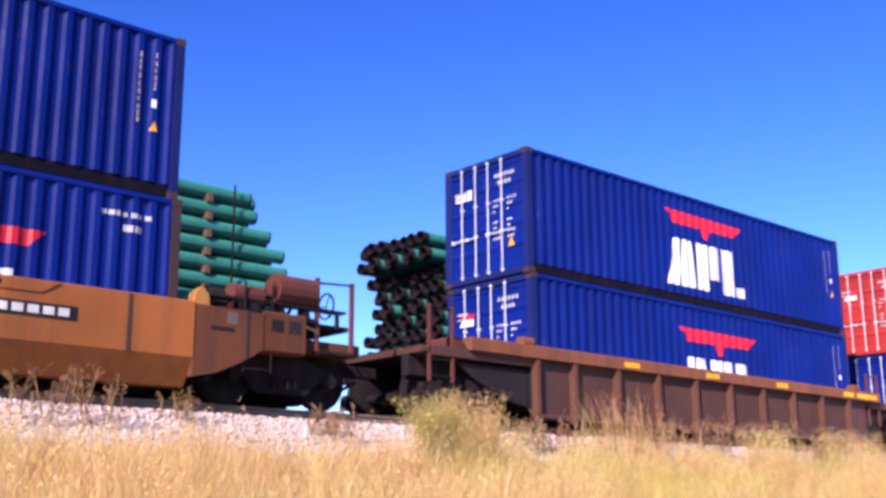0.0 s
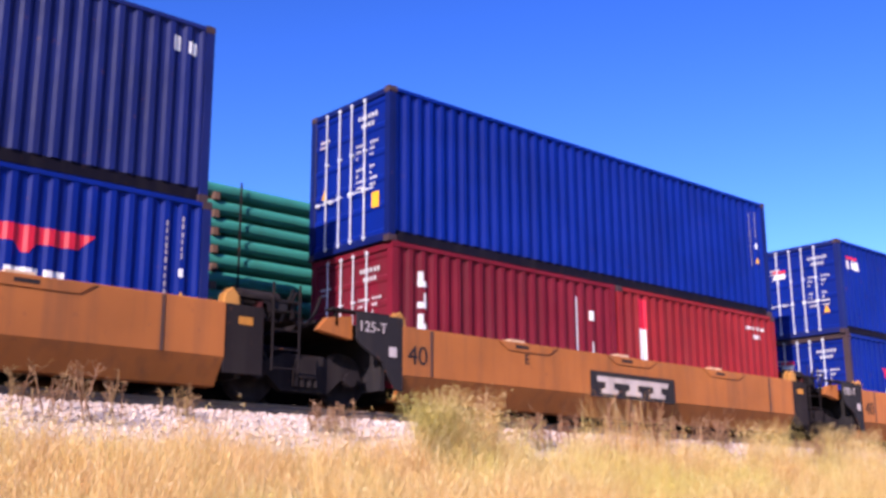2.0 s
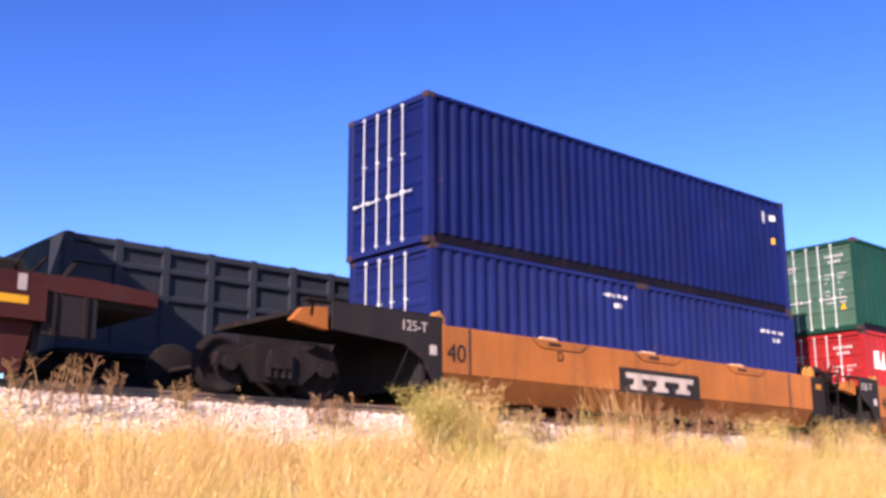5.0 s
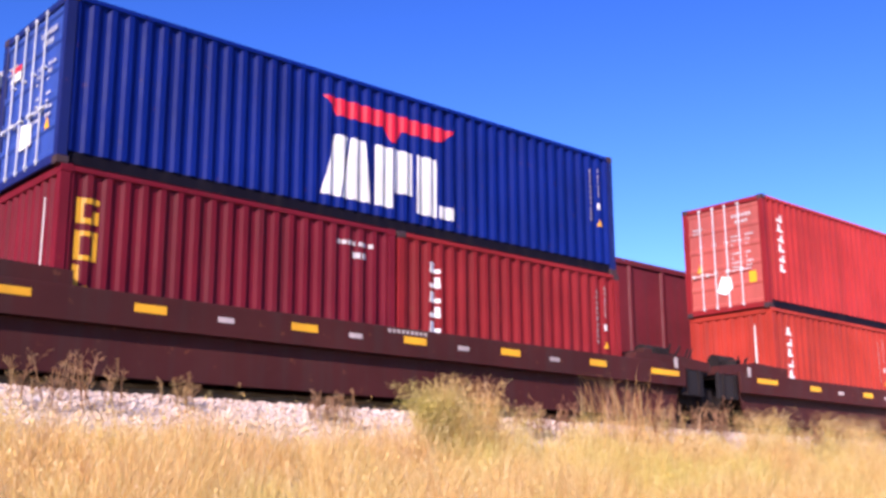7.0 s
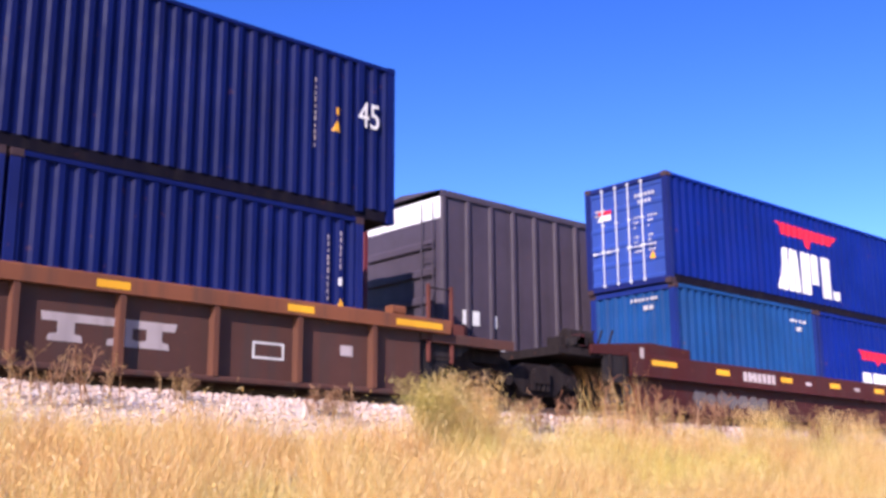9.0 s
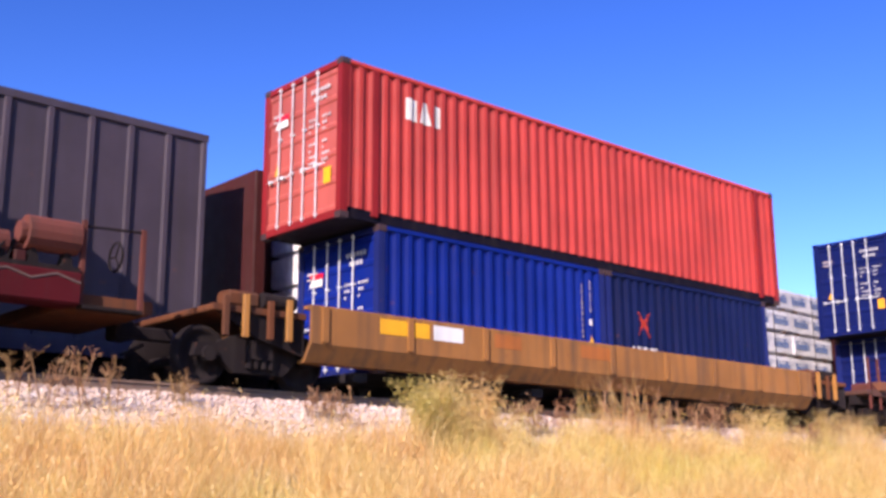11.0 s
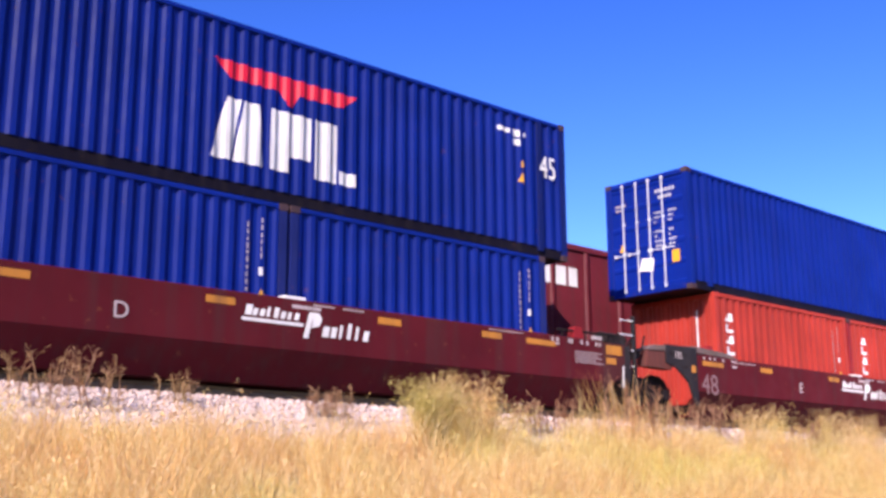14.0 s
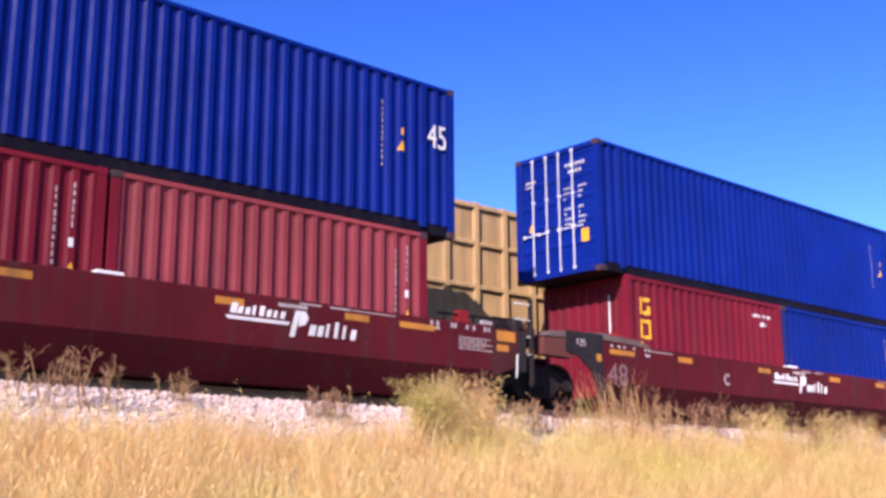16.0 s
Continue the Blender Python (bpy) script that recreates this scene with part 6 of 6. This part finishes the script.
boxcar(106.2, 16.2, 4.92, BOX_MAROON, "maroon boxcar with a ribbed sliding door", door=(6.5, 9.75), marks=((5.2, 5.65, 2.3, 2.6, WHITE, "white placard"), (5.3, 5.7, 3.2, 3.28, WHITE, "white bars"), (0.4, 0.65, 2.0, 2.2, WHITE, "white bars"), (7.0, 7.3, 3.3, 3.38, WHITE, "white bars")))
boxcar(124.6, 17.6, 5.52, BOX_GREY, "grey boxcar with a white upper end panel", door=(6.2, 9.6), white_end=True, pitch=0.78, marks=((0.7, 0.95, 2.3, 2.65, WHITE, "white bars"), (1.02, 1.25, 2.3, 2.65, WHITE, "white bars"), (1.6, 1.85, 2.3, 2.6, WHITE, "white bars"), (0.75, 1.2, 1.8, 1.95, WHITE, "white bars"), (1.5, 2.1, 1.75, 1.95, WHITE, "white bars")))
lumber_car(143.4, 24.0)
hopper(168.2, 17.2)
boxcar(186.8, 16.6, 4.92, BOX_MAROON, "maroon boxcar with white block letters", door=(6.4, 9.8), marks=((1.2, 1.5, 3.75, 4.25, WHITE, "white blocks"), (1.62, 2.0, 3.75, 4.25, WHITE, "white blocks"), (2.12, 2.45, 3.75, 4.25, WHITE, "white blocks"), (5.0, 5.5, 3.0, 3.1, WHITE, "white bars"), (5.0, 5.5, 2.7, 2.8, WHITE, "white bars")))
gondola(205.4, 17.0, 5.42, GONDOLA_BUFF, "tall buff yellow gondola car with ribbed sides")


# ---- grass on the bank, a bush and dry weeds by the ballast ----
def straw_material(name, stops):
    m, n, l, b = node_mat(name, 0.75)
    g = n.new("ShaderNodeNewGeometry")
    c = ramp(n, l, g.outputs["Random Per Island"], stops)
    patch = ramp(n, l, noise_node(n, l, 0.55, 4), [(0.30, (0.90, 0.66, 0.62)), (0.42, (1.0, 0.88, 0.88)), (0.54, (1.0, 0.98, 0.94)), (0.70, (0.88, 0.96, 0.62))])
    c = mixed(n, l, 1.0, c, patch, "MULTIPLY")
    l.new(c, b.inputs["Base Color"])
    b.inputs["Specular IOR Level"].default_value = 0.25
    tr = n.new("ShaderNodeBsdfTranslucent")
    l.new(c, tr.inputs["Color"])
    mx = n.new("ShaderNodeMixShader")
    mx.inputs[0].default_value = 0.35
    l.new(b.outputs[0], mx.inputs[1])
    l.new(tr.outputs[0], mx.inputs[2])
    l.new(mx.outputs[0], n["Material Output"].inputs["Surface"])
    return m


STRAW = straw_material("dry_grass", [(0.0, (0.42, 0.25, 0.085)), (0.22, (0.71, 0.48, 0.17)), (0.65, (0.84, 0.65, 0.265)), (0.92, (0.93, 0.82, 0.50)), (1.0, (0.62, 0.56, 0.18))])
GREEN_STRAW = straw_material("green_grass", [(0.0, (0.30, 0.25, 0.07)), (0.5, (0.56, 0.44, 0.15)), (1.0, (0.84, 0.66, 0.34))])
WEED = straw_material("dry_weed", [(0.0, (0.20, 0.10, 0.055)), (0.5, (0.36, 0.205, 0.12)), (1.0, (0.56, 0.37, 0.22))])


def blades(name, mat, px, py, pz, height, width, lean, label, category, seed, heads=0.0):
    """Bent three-sided blades in one mesh, some with a feathery head."""
    rng = np.random.default_rng(seed)
    n = len(px)
    a = rng.uniform(0, 6.2832, n)
    face = rng.uniform(-0.9, 0.9, n)
    dx, dy = np.cos(a) * lean, np.sin(a) * lean
    wx, wy = np.cos(face) * width / 2, np.sin(face) * width / 2
    base = np.stack([px, py, pz], 1)
    v = np.empty((n, 7, 3))
    for k, (h, out, w) in enumerate(((0.0, 0.0, 1.0), (0.45, 0.25, 0.85), (0.8, 0.65, 0.55))):
        c = base + np.stack([dx * out * height, dy * out * height, h * height], 1)
        s = np.stack([wx * w, wy * w, np.zeros(n)], 1)
        v[:, 2 * k], v[:, 2 * k + 1] = c - s, c + s
    v[:, 6] = base + np.stack([dx * height, dy * height, height * 0.98], 1)
    o = (np.arange(n) * 7)[:, None]
    quads = np.concatenate([o + np.array([[0, 1, 3, 2]]), o + np.array([[2, 3, 5, 4]])])
    tris = o + np.array([[4, 5, 6]])
    verts = [v.reshape(-1, 3)]
    faces = quads.tolist() + tris.tolist()
    if heads:
        pick = np.nonzero(rng.random(n) < heads)[0]
        tip = v[pick, 6]
        m = len(pick)
        for spike in range(3):
            s = rng.normal(0, 1, (m, 3)) * np.array([0.7, 0.7, 0.5]) + np.array([0, 0, 0.55])
            s *= (rng.uniform(0.03, 0.07, m) / np.linalg.norm(s, axis=1))[:, None]
            f2 = rng.uniform(-1.2, 1.2, m)
            w = np.stack([np.cos(f2), np.sin(f2), rng.uniform(-0.6, 0.6, m)], 1) * rng.uniform(0.003, 0.008, m)[:, None]
            low = tip + rng.normal(0, 0.018, (m, 3))
            hv = np.stack([low, low + 0.5 * s + w, low + s, low + 0.5 * s - w], 1)
            q = 7 * n + 4 * m * spike + (np.arange(m) * 4)[:, None] + np.array([[0, 1, 2, 3]])
            faces += q.tolist()
            verts.append(hv.reshape(-1, 3))
    me = mesh(name, np.concatenate(verts).tolist(), faces, mat)
    return tagged(new(name, me), label, category, kind="stuff")


def bank_z(y):
    ys, zs = [p[0] for p in BANK], [p[1] for p in BANK]
    return np.interp(y, ys, zs)


def build_grass():
    rng = np.random.default_rng(11)
    n = 210000
    y = 6.8 + 5.75 * rng.random(n) ** 0.75
    x = 2 + (y - 4) * 0.1 + rng.random(n) * (10 + 2.0 * y) - 3
    clump = np.array([noise.noise(Vector((a * 1.3, b * 1.3, 0.0))) for a, b in zip(x, y)])
    fine = np.array([noise.noise(Vector((a * 4.0, b * 3.0, 5.0))) for a, b in zip(x, y)])
    clump = clump + 0.6 * fine
    keep = rng.random(n) < 0.75 + 0.6 * clump
    x, y, clump = x[keep], y[keep], clump[keep]
    edge = np.clip((12.80 - y) / 1.2 + 0.25 * clump, 0.25, 1.1)
    h = (0.48 + 0.36 * clump + rng.uniform(-0.30, 0.26, len(x))) * edge
    blades("dry_grass", STRAW, x, y, bank_z(y) - 0.03, np.clip(h, 0.12, 0.95), rng.uniform(0.0022, 0.0064, len(x)), rng.uniform(0.05, 0.9, len(x)), "tall sunlit straw-coloured dry grass on the bank", "grass", 1, 0.12)
    n = 26000
    y = rng.uniform(3.5, 12.3, n)
    x = rng.uniform(-40, 70, n)
    out = (x < 1) | (x > 8 + 2.2 * y) | (y < 7)
    x, y = x[out], y[out]
    blades("dry_grass", STRAW, x, y, bank_z(y) - 0.03, rng.uniform(0.25, 0.6, len(x)), rng.uniform(0.01, 0.02, len(x)), rng.uniform(0.05, 0.5, len(x)), "sparser dry grass further along the bank", "grass", 2)


build_grass()


def tuft(name, mat, x, y, n, spread, h, label, category, seed, lean=(0.1, 0.7), width=(0.004, 0.009), heads=0.5):
    rng = np.random.default_rng(seed)
    r = spread * rng.random(n) ** 0.6
    a = rng.uniform(0, 6.2832, n)
    px, py = x + r * np.cos(a), y + 0.6 * r * np.sin(a)
    hh = h * rng.uniform(0.28, 1.08, n) * (1 - 0.45 * (r / spread) ** 2)
    ob = blades(name, mat, px, py, bank_z(py) - 0.03, hh, rng.uniform(*width, n), rng.uniform(*lean, n), label, category, seed, heads)
    ob["kind"] = ""
    del ob["kind"]
    return ob


def weed(x, y, h, n, spread, seed):
    """A dry branching weed: stalks that fork into thin twigs."""
    rng = random.Random(seed)
    s = Shape()
    z = float(bank_z(y))
    for i in range(n):
        bx, by = x + rng.uniform(-spread, spread), y + rng.uniform(-0.25, 0.25)
        p = Vector((bx, by, z - 0.05))
        d = Vector((rng.uniform(-0.35, 0.35), rng.uniform(-0.2, 0.2), 1)).normalized()
        ln = h * rng.uniform(0.5, 1.0)
        q = p + d * ln
        s.tube(p, q, rng.uniform(0.005, 0.010), 4)
        for k in range(8):
            b = p + d * ln * rng.uniform(0.3, 0.95)
            e = Vector((rng.uniform(-0.9, 0.9), rng.uniform(-0.6, 0.6), rng.uniform(0.4, 1.0))).normalized()
            c = b + e * ln * rng.uniform(0.12, 0.32)
            s.tube(b, c, 0.0035, 3)
            for j in range(3):
                b2 = b.lerp(c, rng.uniform(0.4, 1.0))
                e2 = Vector((rng.uniform(-1, 1), rng.uniform(-1, 1), rng.uniform(0.1, 1))).normalized()
                s.tube(b2, b2 + e2 * 0.07, 0.0035, 3)
    ob = new("dry_weed", mesh("dry_weed", s.v, s.f, WEED))
    return tagged(ob, "brown dry branching weed beside the ballast", "weed", "weeds by the ballast")


LOW_CLUMP, TALL_CLUMP = "low straw-coloured grass clump at the ballast's edge", "tall straw-coloured grass clump at the ballast's edge"
tuft("grass_bush", GREEN_STRAW, 10.74, 11.9, 3200, 0.58, 1.40, "bushy yellow-green grass clump at the ballast's edge", "bush", 21, (0.05, 0.55), (0.003, 0.006), 0.9)
tuft("grass_bush", STRAW, 11.50, 11.9, 1700, 0.75, 1.40, TALL_CLUMP, "bush", 27, (0.05, 0.5), (0.003, 0.005), 0.9)
tuft("grass_bush", STRAW, 15.4, 12.2, 420, 1.5, 1.75, "sparse tall upright dry stalks at the ballast's edge", "bush", 22, (0.05, 0.45), (0.005, 0.009), 0.3)
tuft("grass_bush", STRAW, 15.2, 12.2, 1500, 1.6, 0.85, LOW_CLUMP, "bush", 28, (0.1, 1.0), (0.003, 0.006), 0.8)
tuft("grass_bush", STRAW, 20.0, 12.2, 1700, 1.1, 1.35, TALL_CLUMP, "bush", 23, (0.1, 0.8), (0.003, 0.006), 0.9)
tuft("grass_bush", STRAW, 12.6, 12.3, 1000, 0.9, 0.48, LOW_CLUMP, "bush", 24, (0.1, 0.8), (0.003, 0.006), 0.8)
tuft("grass_bush", STRAW, 23.9, 12.3, 2200, 1.8, 1.30, TALL_CLUMP, "bush", 25, (0.1, 0.8), (0.003, 0.006), 0.9)
tuft("grass_bush", STRAW, 17.8, 12.3, 1400, 1.0, 0.75, LOW_CLUMP, "bush", 26, (0.1, 0.8), (0.003, 0.006), 0.8)
for i, (wx, wy, wh, wn, ws) in enumerate(((5.6, 13.4, 0.78, 20, 0.75), (7.4, 13.6, 0.6, 8, 0.2), (9.7, 13.3, 0.60, 18, 0.3), (11.6, 12.6, 1.05, 20, 0.5), (13.2, 13.3, 0.6, 24, 0.6), (14.3, 13.2, 0.75, 26, 0.7), (15.6, 12.5, 1.35, 16, 0.9), (17.0, 13.0, 0.95, 22, 0.7), (18.9, 13.1, 0.95, 36, 0.9), (22.4, 12.8, 0.8, 30, 0.4), (24.5, 13.0, 0.9, 28, 1.2))):
    weed(wx, wy, wh, wn, ws, 40 + i)


# ---- motion: two trains passing in opposite directions ----
def near_run(t):
    return 16.000 * t + 0.01273 * t * t - 0.06


def far_run(t):
    return -11.95 * t


def motions():
    for things, run in ((NEAR, near_run), (FAR, far_run)):
        for ob in things:
            p = ob.location.copy()
            walk(ob, [(t, Matrix.Translation((p.x + run(t), p.y, p.z))) for t in (0, 2, 4, 6, 8, 10, 12, 14, 16)])


motions()
